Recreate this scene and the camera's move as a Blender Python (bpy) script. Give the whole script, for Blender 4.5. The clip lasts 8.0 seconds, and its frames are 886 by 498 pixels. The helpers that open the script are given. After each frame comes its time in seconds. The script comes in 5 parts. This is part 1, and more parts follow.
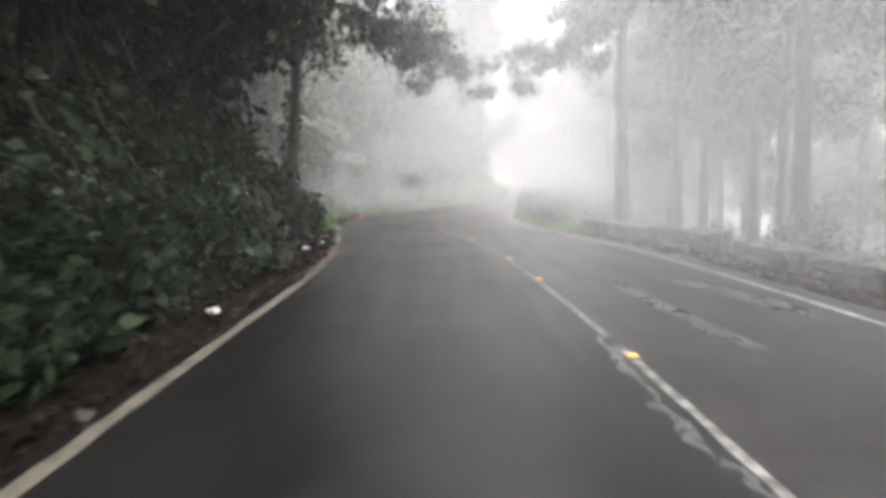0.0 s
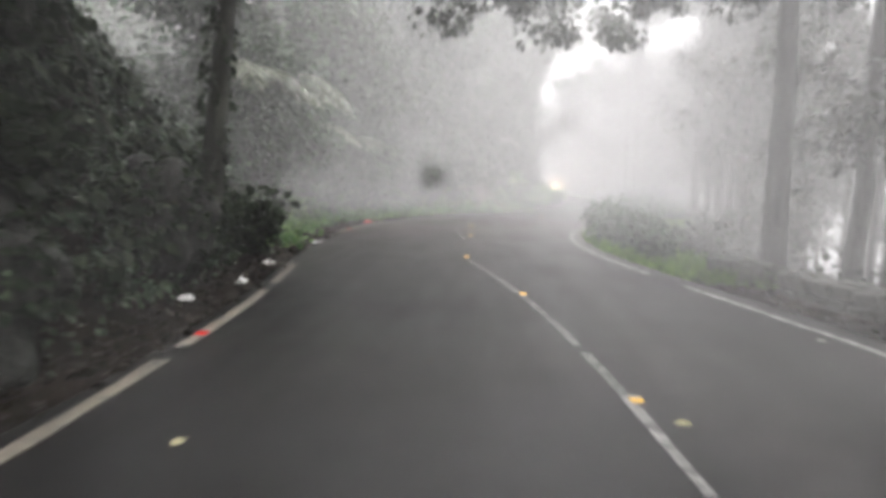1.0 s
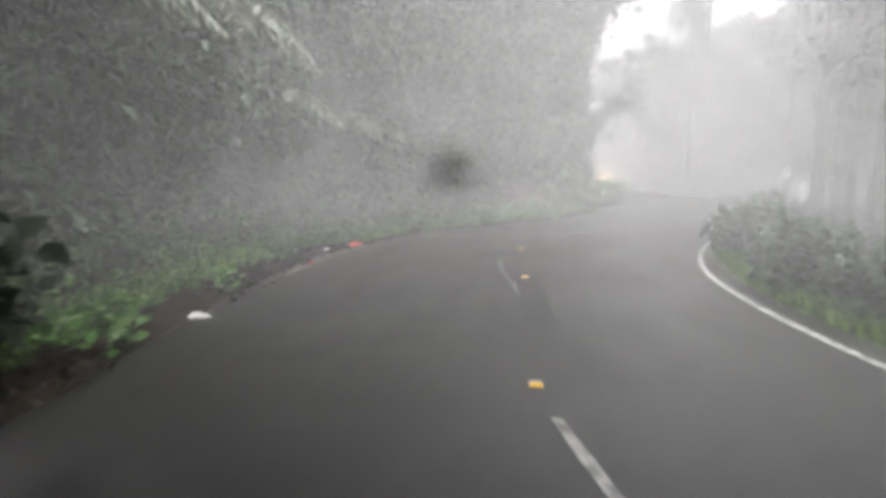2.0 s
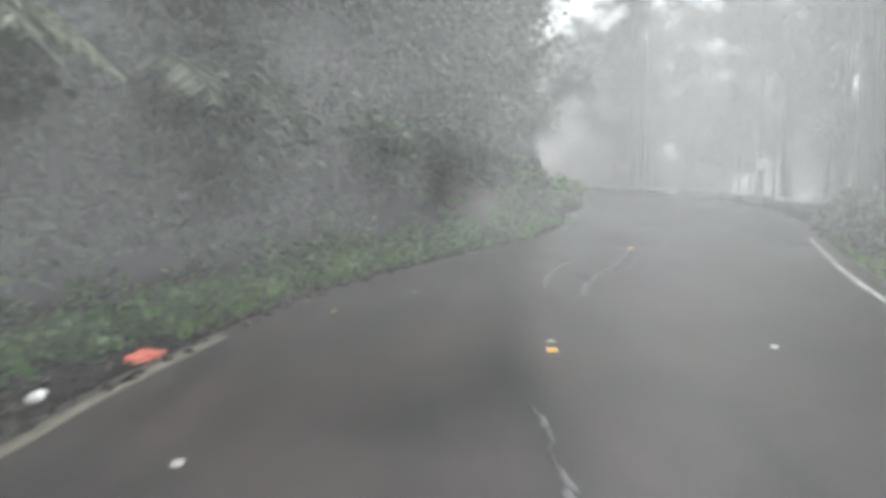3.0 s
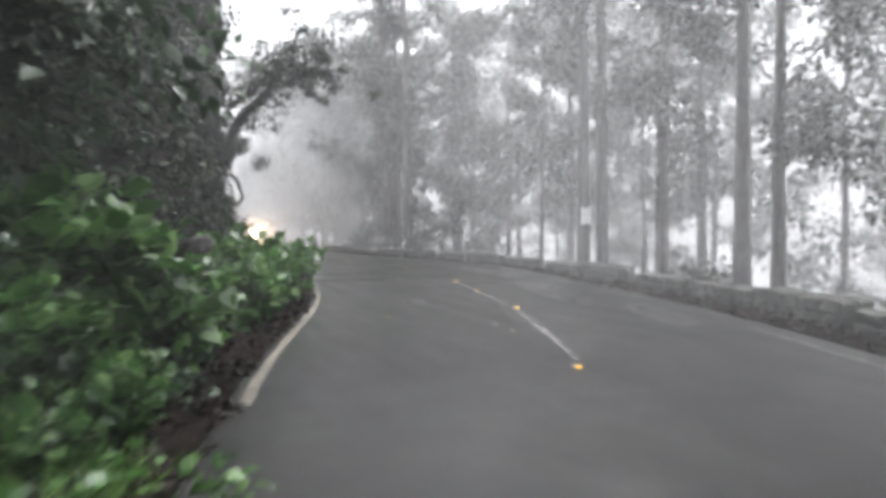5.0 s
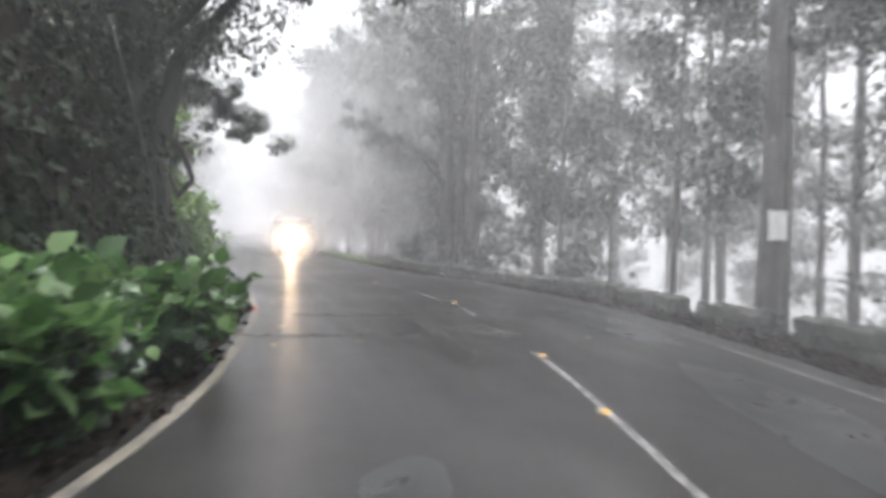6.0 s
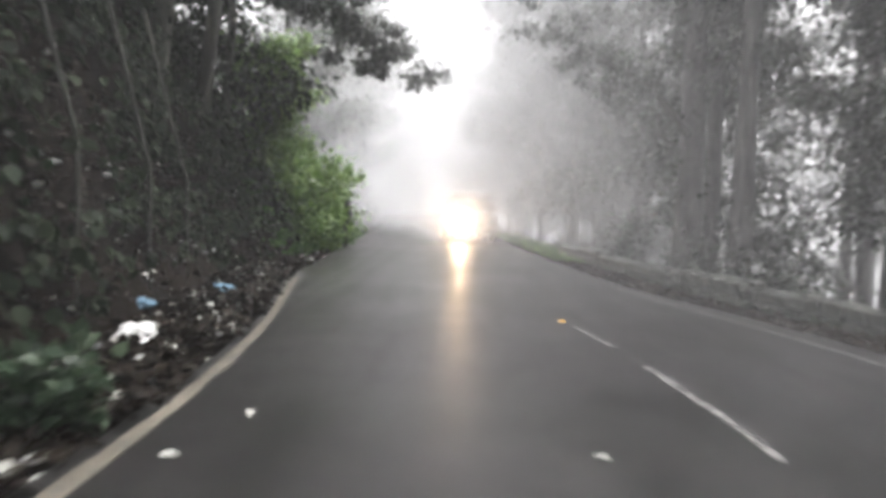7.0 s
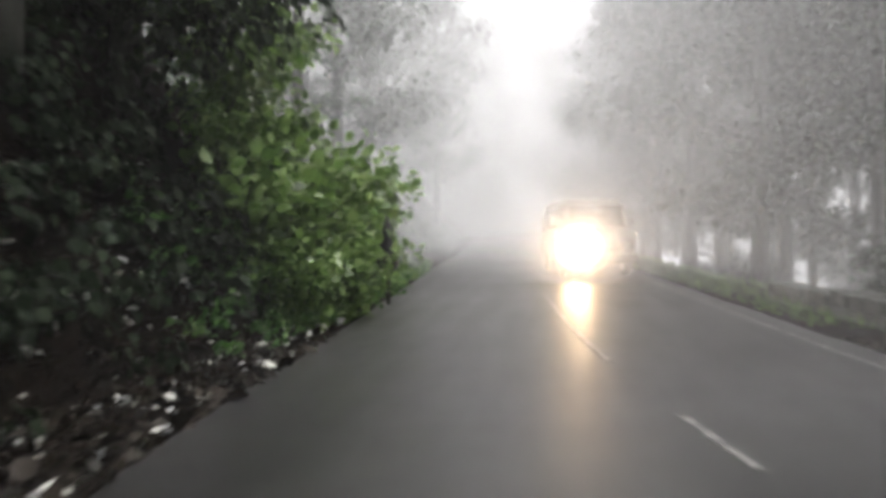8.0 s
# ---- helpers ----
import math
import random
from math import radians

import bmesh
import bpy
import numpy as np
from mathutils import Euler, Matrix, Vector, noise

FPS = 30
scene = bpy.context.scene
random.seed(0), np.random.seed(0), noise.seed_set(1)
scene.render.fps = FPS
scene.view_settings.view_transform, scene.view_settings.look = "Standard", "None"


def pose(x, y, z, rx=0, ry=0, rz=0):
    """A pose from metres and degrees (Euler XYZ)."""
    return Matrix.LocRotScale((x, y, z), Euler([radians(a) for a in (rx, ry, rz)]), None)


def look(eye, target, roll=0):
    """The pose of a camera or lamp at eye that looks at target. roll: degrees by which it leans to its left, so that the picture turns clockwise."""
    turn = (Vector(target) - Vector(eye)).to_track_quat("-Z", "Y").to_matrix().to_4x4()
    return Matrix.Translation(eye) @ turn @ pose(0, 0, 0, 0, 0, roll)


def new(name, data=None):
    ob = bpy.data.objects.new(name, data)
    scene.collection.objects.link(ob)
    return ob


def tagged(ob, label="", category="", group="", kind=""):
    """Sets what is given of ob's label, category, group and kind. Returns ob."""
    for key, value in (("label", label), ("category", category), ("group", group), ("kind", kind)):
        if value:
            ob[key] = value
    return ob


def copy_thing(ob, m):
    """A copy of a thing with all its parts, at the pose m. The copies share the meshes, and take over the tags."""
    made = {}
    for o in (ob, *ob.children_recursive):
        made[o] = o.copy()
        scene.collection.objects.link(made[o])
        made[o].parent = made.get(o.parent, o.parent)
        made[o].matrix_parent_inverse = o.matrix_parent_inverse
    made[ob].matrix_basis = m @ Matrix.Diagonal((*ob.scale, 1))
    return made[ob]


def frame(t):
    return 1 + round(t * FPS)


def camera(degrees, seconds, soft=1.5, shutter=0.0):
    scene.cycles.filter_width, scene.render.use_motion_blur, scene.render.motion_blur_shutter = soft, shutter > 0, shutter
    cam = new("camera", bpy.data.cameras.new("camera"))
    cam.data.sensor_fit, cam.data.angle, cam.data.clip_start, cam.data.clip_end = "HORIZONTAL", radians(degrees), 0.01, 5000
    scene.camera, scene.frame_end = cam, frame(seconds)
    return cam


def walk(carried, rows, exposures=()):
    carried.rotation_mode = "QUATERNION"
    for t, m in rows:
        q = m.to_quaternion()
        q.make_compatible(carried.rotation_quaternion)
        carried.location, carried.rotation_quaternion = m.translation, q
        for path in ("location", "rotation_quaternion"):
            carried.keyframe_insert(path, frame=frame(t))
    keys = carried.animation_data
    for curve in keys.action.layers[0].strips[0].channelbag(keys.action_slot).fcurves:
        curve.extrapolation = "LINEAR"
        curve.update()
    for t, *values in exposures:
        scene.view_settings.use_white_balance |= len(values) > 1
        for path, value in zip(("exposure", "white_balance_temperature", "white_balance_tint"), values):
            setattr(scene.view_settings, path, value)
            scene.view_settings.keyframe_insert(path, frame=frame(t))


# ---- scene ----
cam = camera(70.3, 8.0, soft=4.2, shutter=0.3)
PATH = [
    (0.0, look((-0.000, -0.000, 1.366), (-0.001, 9.942, 0.290), -1.44)),
    (0.2, look((0.075, 1.362, 1.355), (-0.021, 11.297, 0.222), -0.39)),
    (0.4, look((0.133, 2.730, 1.344), (-0.089, 12.654, 0.135), 0.30)),
    (0.6, look((0.174, 4.107, 1.339), (-0.226, 14.024, 0.120), 0.64)),
    (0.8, look((0.191, 5.500, 1.338), (-0.341, 15.420, 0.186), 1.08)),
    (1.0, look((0.168, 6.915, 1.336), (-0.470, 16.834, 0.241), 1.67)),
    (1.2, look((0.130, 8.340, 1.334), (-0.518, 18.264, 0.286), 1.79)),
    (1.4, look((0.053, 9.748, 1.330), (-0.726, 19.661, 0.272), 1.43)),
    (1.6, look((-0.028, 11.153, 1.327), (-0.957, 21.049, 0.226), 1.09)),
    (1.8, look((-0.126, 12.557, 1.330), (-1.184, 22.435, 0.186), 0.76)),
    (2.0, look((-0.255, 13.943, 1.339), (-1.434, 23.803, 0.161), 0.48)),
    (2.2, look((-0.402, 15.314, 1.348), (-1.640, 25.164, 0.148), 0.44)),
    (2.4, look((-0.558, 16.675, 1.357), (-1.738, 26.531, 0.146), 0.62)),
    (2.6, look((-0.716, 18.030, 1.363), (-1.673, 27.911, 0.156), 0.78)),
    (2.8, look((-0.883, 19.379, 1.363), (-1.408, 29.294, 0.176), 0.41)),
    (3.0, look((-1.071, 20.722, 1.353), (-0.959, 30.652, 0.178), -1.01)),
    (3.2, look((-1.224, 22.054, 1.336), (-0.364, 31.934, 0.049), -2.35)),
    (3.4, look((-1.221, 23.377, 1.326), (0.583, 33.127, 0.030), -3.01)),
    (3.6, look((-1.065, 24.688, 1.324), (1.540, 34.265, 0.109), -2.34)),
    (3.8, look((-0.769, 26.007, 1.330), (2.331, 35.445, 0.182), -0.85)),
    (4.0, look((-0.372, 27.336, 1.337), (3.016, 36.682, 0.255), 0.40)),
    (4.2, look((0.078, 28.663, 1.341), (3.547, 37.978, 0.250), 1.07)),
    (4.4, look((0.575, 29.991, 1.346), (4.168, 39.270, 0.346), 0.92)),
    (4.6, look((1.112, 31.323, 1.354), (4.874, 40.552, 0.532), 0.42)),
    (4.8, look((1.682, 32.662, 1.363), (5.609, 41.838, 0.757), -0.15)),
    (5.0, look((2.282, 34.008, 1.375), (6.308, 43.152, 0.968), -0.71)),
    (5.2, look((2.906, 35.363, 1.382), (6.904, 44.525, 1.109), -1.10)),
    (5.4, look((3.556, 36.726, 1.374), (7.330, 45.983, 1.118), -0.85)),
    (5.6, look((4.209, 38.135, 1.355), (7.693, 47.503, 1.027), -0.15)),
    (5.8, look((4.845, 39.606, 1.342), (8.063, 49.069, 1.010), 0.65)),
    (6.0, look((5.450, 41.139, 1.339), (8.350, 50.706, 1.066), 1.07)),
    (6.2, look((6.022, 42.739, 1.335), (8.453, 52.437, 1.151), 1.61)),
    (6.4, look((6.517, 44.406, 1.326), (8.314, 54.241, 1.098), 2.49)),
    (6.6, look((6.889, 46.133, 1.315), (7.882, 56.077, 0.939), 2.58)),
    (6.8, look((7.134, 47.886, 1.307), (7.426, 57.870, 0.827), 2.02)),
    (7.0, look((7.245, 49.631, 1.307), (7.006, 59.607, 0.661), 1.70)),
    (7.2, look((7.227, 51.352, 1.316), (6.674, 61.312, 0.606), 0.97)),
    (7.4, look((7.112, 53.082, 1.329), (6.365, 63.033, 0.686), 0.38)),
    (7.6, look((6.940, 54.808, 1.343), (5.914, 64.742, 0.844), -0.09)),
    (7.8, look((6.767, 56.513, 1.355), (5.440, 66.417, 0.972), -0.69)),
    (8.0, look((6.584, 58.208, 1.366), (4.957, 68.068, 1.013), -1.47)),
]
EXPOSURES = [(0.0, 2.1, 6500, 10), (0.8, 1.95, 6500, 10), (1.7, 1.85, 6500, 10), (2.8, 1.65, 6200, 4), (4.2, 1.72, 6200, 6), (5.3, 1.95, 6200, 10), (6.5, 1.97, 6250, 10), (7.5, 1.97, 6450, 10), (8.0, 1.7, 6450, 9)]
walk(cam, PATH, EXPOSURES)
scene.cycles.transparent_max_bounces = 64  # light crosses many thin veils of mist

# ---- light: overcast sky in thick mist, weak wide sun ----
world = bpy.data.worlds.new("overcast_sky")
scene.world = world
world.use_nodes = True
wn, wl = world.node_tree.nodes, world.node_tree.links
sky = wn.new("ShaderNodeTexSky")
sky.sky_type, sky.sun_disc = "NISHITA", False
sky.sun_elevation, sky.sun_rotation = radians(55), radians(30)
sky.air_density, sky.dust_density, sky.ozone_density = 1.0, 6.0, 1.0
grey = wn.new("ShaderNodeHueSaturation")
grey.inputs["Saturation"].default_value = 0.10
wl.new(sky.outputs[0], grey.inputs["Color"])
veil_sky = wn.new("ShaderNodeMix")
veil_sky.data_type = "RGBA"
veil_sky.inputs["Factor"].default_value = 0.75
veil_sky.inputs[7].default_value = (16.4, 16.0, 16.4, 1)
wl.new(grey.outputs[0], veil_sky.inputs[6])
wl.new(veil_sky.outputs[2], wn["Background"].inputs["Color"])
wn["Background"].inputs["Strength"].default_value = 0.12
sun_data = bpy.data.lights.new("sun", "SUN")
sun_data.energy, sun_data.angle, sun_data.color = 0.6, radians(40), (1.0, 0.98, 0.95)
sun = new("sun", sun_data)
sun.matrix_world = look((30, 60, 60), (0, 40, 0))


# ---- materials ----
def nodes_of(name):
    m = bpy.data.materials.new(name)
    m.use_nodes = True
    return m, m.node_tree.nodes, m.node_tree.links, m.node_tree.nodes["Principled BSDF"]


def noise_at(n, l, scale, detail=6.0, rough=0.6, coord=None):
    tex = n.new("ShaderNodeTexNoise")
    tex.inputs["Scale"].default_value, tex.inputs["Detail"].default_value = scale, detail
    tex.inputs["Roughness"].default_value = rough
    if coord is None:
        geo = n.new("ShaderNodeNewGeometry")
        coord = geo.outputs["Position"]
    l.new(coord, tex.inputs["Vector"])
    return tex.outputs[0]


def ramp(n, l, source, stops):
    r = n.new("ShaderNodeValToRGB")
    while len(r.color_ramp.elements) < len(stops):
        r.color_ramp.elements.new(0.5)
    for e, (at, c) in zip(r.color_ramp.elements, stops):
        e.position = at
        e.color = (c, c, c, 1) if isinstance(c, (int, float)) else (*c, 1)
    l.new(source, r.inputs[0])
    return r.outputs[0]


def mix(n, l, fac, a, b, kind="MIX"):
    m = n.new("ShaderNodeMix")
    m.data_type, m.blend_type = "RGBA", kind
    for socket, v in ((m.inputs["Factor"], fac), (m.inputs[6], a), (m.inputs[7], b)):
        if isinstance(v, bpy.types.NodeSocket):
            l.new(v, socket)
        elif isinstance(v, tuple):
            socket.default_value = (*v, 1)
        else:
            socket.default_value = v
    return m.outputs[2]


def bump(n, l, p, source, strength, distance):
    b = n.new("ShaderNodeBump")
    b.inputs["Strength"].default_value, b.inputs["Distance"].default_value = strength, distance
    l.new(source, b.inputs["Height"])
    l.new(b.outputs[0], p.inputs["Normal"])


def surface(name, dark, light, scale=3.0, fine=40.0, rough=(0.5, 0.8), relief=0.5, depth=0.02, metal=0.0, spec=0.5):
    """A two-scale material: large stains from dark to light, fine grain, uneven gloss and relief."""
    m, n, l, p = nodes_of(name)
    big, small = noise_at(n, l, scale), noise_at(n, l, fine, 4.0)
    col = ramp(n, l, big, [(0.3, dark), (0.7, light)])
    grain = ramp(n, l, small, [(0.3, 0.72), (0.7, 1.15)])
    info = n.new("ShaderNodeObjectInfo")
    vary = ramp(n, l, info.outputs["Random"], [(0.0, 0.8), (1.0, 1.15)])
    l.new(mix(n, l, 1.0, mix(n, l, 1.0, col, grain, "MULTIPLY"), vary, "MULTIPLY"), p.inputs["Base Color"])
    l.new(ramp(n, l, big, [(0.3, rough[0]), (0.7, rough[1])]), p.inputs["Roughness"])
    p.inputs["Metallic"].default_value = metal
    p.inputs["Specular IOR Level"].default_value = spec
    bump(n, l, p, small, relief, depth)
    return m


def leaf_material(name, dark, light, pale, rough=0.4, passing=0.35, spec=0.5):
    """Wet leaves: colour differs leaf by leaf, some light passes through the blade."""
    m, n, l, p = nodes_of(name)
    geo = n.new("ShaderNodeNewGeometry")
    each = ramp(n, l, geo.outputs["Random Per Island"], [(0.0, dark), (0.65, light), (1.0, pale)])
    patch = ramp(n, l, noise_at(n, l, 0.9, 3.0), [(0.3, 0.6), (0.7, 1.25)])
    col = mix(n, l, 1.0, each, patch, "MULTIPLY")
    l.new(col, p.inputs["Base Color"])
    p.inputs["Roughness"].default_value = rough
    p.inputs["Specular IOR Level"].default_value = spec
    t = n.new("ShaderNodeBsdfTranslucent")
    l.new(col, t.inputs["Color"])
    mixer = n.new("ShaderNodeMixShader")
    mixer.inputs[0].default_value = passing
    l.new(p.outputs[0], mixer.inputs[1])
    l.new(t.outputs[0], mixer.inputs[2])
    l.new(mixer.outputs[0], n["Material Output"].inputs["Surface"])
    return m


def plain(name, col, rough=0.5, metal=0.0):
    return surface(name, tuple(c * 0.8 for c in col), tuple(min(1, c * 1.1) for c in col), 6.0, 90.0, (rough * 0.8, min(1, rough * 1.2)), 0.15, 0.004, metal)


def asphalt_material():
    m, n, l, p = nodes_of("wet_asphalt")
    big, mid, fine = noise_at(n, l, 0.35), noise_at(n, l, 2.2), noise_at(n, l, 130.0, 3.0)
    col = ramp(n, l, mid, [(0.25, (0.014, 0.0135, 0.013)), (0.75, (0.034, 0.032, 0.031))])
    col = mix(n, l, 1.0, col, ramp(n, l, fine, [(0.35, 0.55), (0.7, 1.5)]), "MULTIPLY")
    col = mix(n, l, 1.0, col, ramp(n, l, big, [(0.3, 0.7), (0.7, 1.3)]), "MULTIPLY")
    # long drag marks of wheels and rain along the road
    place = n.new("ShaderNodeNewGeometry")
    squeeze = n.new("ShaderNodeMapping")
    squeeze.inputs["Scale"].default_value = (2.6, 0.28, 1.0)
    l.new(place.outputs["Position"], squeeze.inputs["Vector"])
    drag = noise_at(n, l, 1.0, 5.0, 0.6, squeeze.outputs[0])
    col = mix(n, l, 1.0, col, ramp(n, l, drag, [(0.34, 0.72), (0.66, 1.3)]), "MULTIPLY")
    # blacker asphalt on one lane of the first stretch
    spot = n.new("ShaderNodeSeparateXYZ")
    l.new(place.outputs["Position"], spot.inputs[0])
    lane = n.new("ShaderNodeMapRange")
    for k, v in zip((1, 2, 3, 4), (1.2, 1.5, 0.48, 1.1)):
        lane.inputs[k].default_value = v
    l.new(spot.outputs[0], lane.inputs[0])
    ends = n.new("ShaderNodeMapRange")
    for k, v in zip((1, 2, 3, 4), (13.0, 21.0, 0.0, 1.0)):
        ends.inputs[k].default_value = v
    l.new(spot.outputs[1], ends.inputs[0])
    col = mix(n, l, 1.0, col, mix(n, l, ends.outputs[0], lane.outputs[0], (1.0, 1.0, 1.0)), "MULTIPLY")
    # reddish silt washed over the stretch below the open bank
    sep = n.new("ShaderNodeSeparateXYZ")
    geo = n.new("ShaderNodeNewGeometry")
    l.new(geo.outputs["Position"], sep.inputs[0])
    rise = n.new("ShaderNodeMapRange")
    rise.inputs[1].default_value, rise.inputs[2].default_value = 20.0, 24.0
    l.new(sep.outputs[1], rise.inputs[0])
    fall = n.new("ShaderNodeMapRange")
    fall.inputs[1].default_value, fall.inputs[2].default_value = 36.0, 31.0
    l.new(sep.outputs[1], fall.inputs[0])
    both = n.new("ShaderNodeMath")
    both.operation = "MULTIPLY"
    l.new(rise.outputs[0], both.inputs[0])
    l.new(fall.outputs[0], both.inputs[1])
    silt = n.new("ShaderNodeMath")
    silt.operation = "MULTIPLY"
    l.new(both.outputs[0], silt.inputs[0])
    l.new(ramp(n, l, mix(n, l, 0.5, noise_at(n, l, 0.8), drag), [(0.4, 0.0), (0.6, 0.5)]), silt.inputs[1])
    col = mix(n, l, silt.outputs[0], col, (0.062, 0.045, 0.042))
    l.new(col, p.inputs["Base Color"])
    dry = n.new("ShaderNodeMapRange")
    for k, v in zip((1, 2, 3, 4), (18.0, 40.0, 0.02, 0.0)):
        dry.inputs[k].default_value = v
    l.new(sep.outputs[1], dry.inputs[0])
    far = n.new("ShaderNodeMapRange")
    for k, v in zip((1, 2, 3, 4), (54.0, 64.0, 0.0, 0.10)):
        far.inputs[k].default_value = v
    l.new(sep.outputs[1], far.inputs[0])
    both_dry = n.new("ShaderNodeMath")
    both_dry.operation = "ADD"
    l.new(dry.outputs[0], both_dry.inputs[0])
    l.new(far.outputs[0], both_dry.inputs[1])
    total = n.new("ShaderNodeMath")
    total.operation = "ADD"
    l.new(ramp(n, l, mix(n, l, 0.5, big, drag), [(0.34, 0.28), (0.5, 0.34), (0.66, 0.42)]), total.inputs[0])
    l.new(both_dry.outputs[0], total.inputs[1])
    l.new(total.outputs[0], p.inputs["Roughness"])
    wet = n.new("ShaderNodeMapRange")
    for k, v in zip((1, 2, 3, 4), (16.0, 40.0, 0.14, 0.22)):
        wet.inputs[k].default_value = v
    l.new(sep.outputs[1], wet.inputs[0])
    slick = n.new("ShaderNodeMapRange")
    for k, v in zip((1, 2, 3, 4), (56.0, 63.0, 0.0, 0.40)):
        slick.inputs[k].default_value = v
    l.new(sep.outputs[1], slick.inputs[0])
    gloss = n.new("ShaderNodeMath")
    l.new(wet.outputs[0], gloss.inputs[0])
    l.new(slick.outputs[0], gloss.inputs[1])
    l.new(gloss.outputs[0], p.inputs["Specular IOR Level"])
    bump(n, l, p, fine, 0.15, 0.006)
    return m


def paint_material(name, col, wear):
    """Road paint worn through to the asphalt in patches."""
    m, n, l, p = nodes_of(name)
    worn = ramp(n, l, noise_at(n, l, 7.0, 8.0, 0.7), [(wear, 0.0), (wear + 0.12, 1.0)])
    dirt = ramp(n, l, noise_at(n, l, 1.6), [(0.3, tuple(c * 0.55 for c in col)), (0.7, col)])
    l.new(mix(n, l, worn, (0.055, 0.052, 0.05), dirt), p.inputs["Base Color"])
    p.inputs["Roughness"].default_value = 0.5
    bump(n, l, p, noise_at(n, l, 120.0, 3.0), 0.3, 0.006)
    return m


def mist_material(name="mist", low=0.17, high=0.24, white=0.95, rims=((0.0, 0.0), (0.16, 1.0), (0.84, 1.0), (1.0, 0.0)), layers=((0.0, 0.0), (0.10, 1.0), (0.72, 1.0), (1.0, 0.0))):
    """A thin bank of mist: mostly clear, white where it is thick."""
    m, n, l, p = nodes_of(name)
    d = n.new("ShaderNodeBsdfDiffuse")
    d.inputs["Color"].default_value = (white, white, white * 0.99, 1)
    t = n.new("ShaderNodeBsdfTranslucent")
    t.inputs["Color"].default_value = (white, white, white * 0.99, 1)
    half = n.new("ShaderNodeMixShader")
    half.inputs[0].default_value = 0.5
    l.new(d.outputs[0], half.inputs[1])
    l.new(t.outputs[0], half.inputs[2])
    clear = n.new("ShaderNodeBsdfTransparent")
    mixer = n.new("ShaderNodeMixShader")
    uv = n.new("ShaderNodeUVMap")
    sep = n.new("ShaderNodeSeparateXYZ")
    l.new(uv.outputs[0], sep.inputs[0])
    along = ramp(n, l, sep.outputs[0], rims)
    rise = ramp(n, l, sep.outputs[1], layers)
    for node in n:
        if node.type == "VALTORGB":
            node.color_ramp.interpolation = "EASE"
    thick = ramp(n, l, noise_at(n, l, 0.10, 3.0), [(0.3, low), (0.7, high)])
    l.new(mix(n, l, 1.0, mix(n, l, 1.0, along, rise, "MULTIPLY"), thick, "MULTIPLY"), mixer.inputs[0])
    l.new(clear.outputs[0], mixer.inputs[1])
    l.new(half.outputs[0], mixer.inputs[2])
    l.new(mixer.outputs[0], n["Material Output"].inputs["Surface"])
    return m


ASPHALT = asphalt_material()
SEAL = surface("tar_seal", (0.018, 0.018, 0.019), (0.035, 0.034, 0.034), 3.0, 60.0, (0.2, 0.4), 0.4, 0.01)
PAINT = paint_material("worn_white_paint", (0.27, 0.265, 0.25), 0.44)
FRESH_PAINT = paint_material("white_edge_paint", (0.45, 0.445, 0.43), 0.40)
EDGE_PAINT = paint_material("worn_cream_paint", (0.18, 0.16, 0.125), 0.38)
SOIL = surface("wet_earth", (0.008, 0.0065, 0.005), (0.024, 0.017, 0.013), 1.3, 22.0, (0.55, 0.9), 0.9, 0.06, spec=0.06)
RED_SOIL = surface("red_earth", (0.028, 0.017, 0.012), (0.075, 0.045, 0.033), 1.6, 18.0, (0.6, 0.9), 0.9, 0.06)
BARK = surface("wet_bark", (0.030, 0.028, 0.026), (0.085, 0.082, 0.075), 2.2, 26.0, (0.5, 0.85), 1.0, 0.04)
DARK_BARK = surface("mossy_bark", (0.025, 0.024, 0.018), (0.06, 0.062, 0.045), 2.0, 24.0, (0.5, 0.85), 1.0, 0.05)
STONE = surface("mossy_stone", (0.030, 0.034, 0.026), (0.085, 0.085, 0.072), 3.0, 30.0, (0.5, 0.85), 0.9, 0.03)
MORTAR = surface("old_mortar", (0.03, 0.03, 0.026), (0.06, 0.058, 0.05), 4.0, 50.0, (0.6, 0.9), 0.7, 0.02)
ROCK = surface("dark_wet_rock", (0.012, 0.012, 0.010), (0.035, 0.034, 0.029), 1.1, 14.0, (0.5, 0.85), 1.0, 0.08, spec=0.25)
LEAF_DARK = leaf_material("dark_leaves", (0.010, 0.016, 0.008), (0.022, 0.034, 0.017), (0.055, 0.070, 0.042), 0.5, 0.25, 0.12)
LEAF_MID = leaf_material("green_leaves", (0.022, 0.040, 0.022), (0.048, 0.076, 0.042), (0.10, 0.14, 0.085), 0.4, 0.35, 0.4)
LEAF_BRIGHT = leaf_material("bright_leaves", (0.028, 0.066, 0.016), (0.066, 0.145, 0.036), (0.17, 0.27, 0.10), 0.35, 0.4)
LEAF_LIME = leaf_material("lime_leaves", (0.065, 0.120, 0.030), (0.150, 0.240, 0.066), (0.27, 0.37, 0.15), 0.4, 0.45)
LEAF_TREE = leaf_material("tree_leaves", (0.022, 0.028, 0.020), (0.045, 0.054, 0.040), (0.09, 0.10, 0.08), 0.4, 0.35, 0.3)
GRASS = leaf_material("grass_blades", (0.055, 0.115, 0.020), (0.115, 0.22, 0.042), (0.21, 0.32, 0.085), 0.5, 0.4)
DEAD_LEAF = leaf_material("dead_leaves", (0.008, 0.006, 0.004), (0.022, 0.016, 0.011), (0.055, 0.047, 0.04), 0.5, 0.1, 0.1)
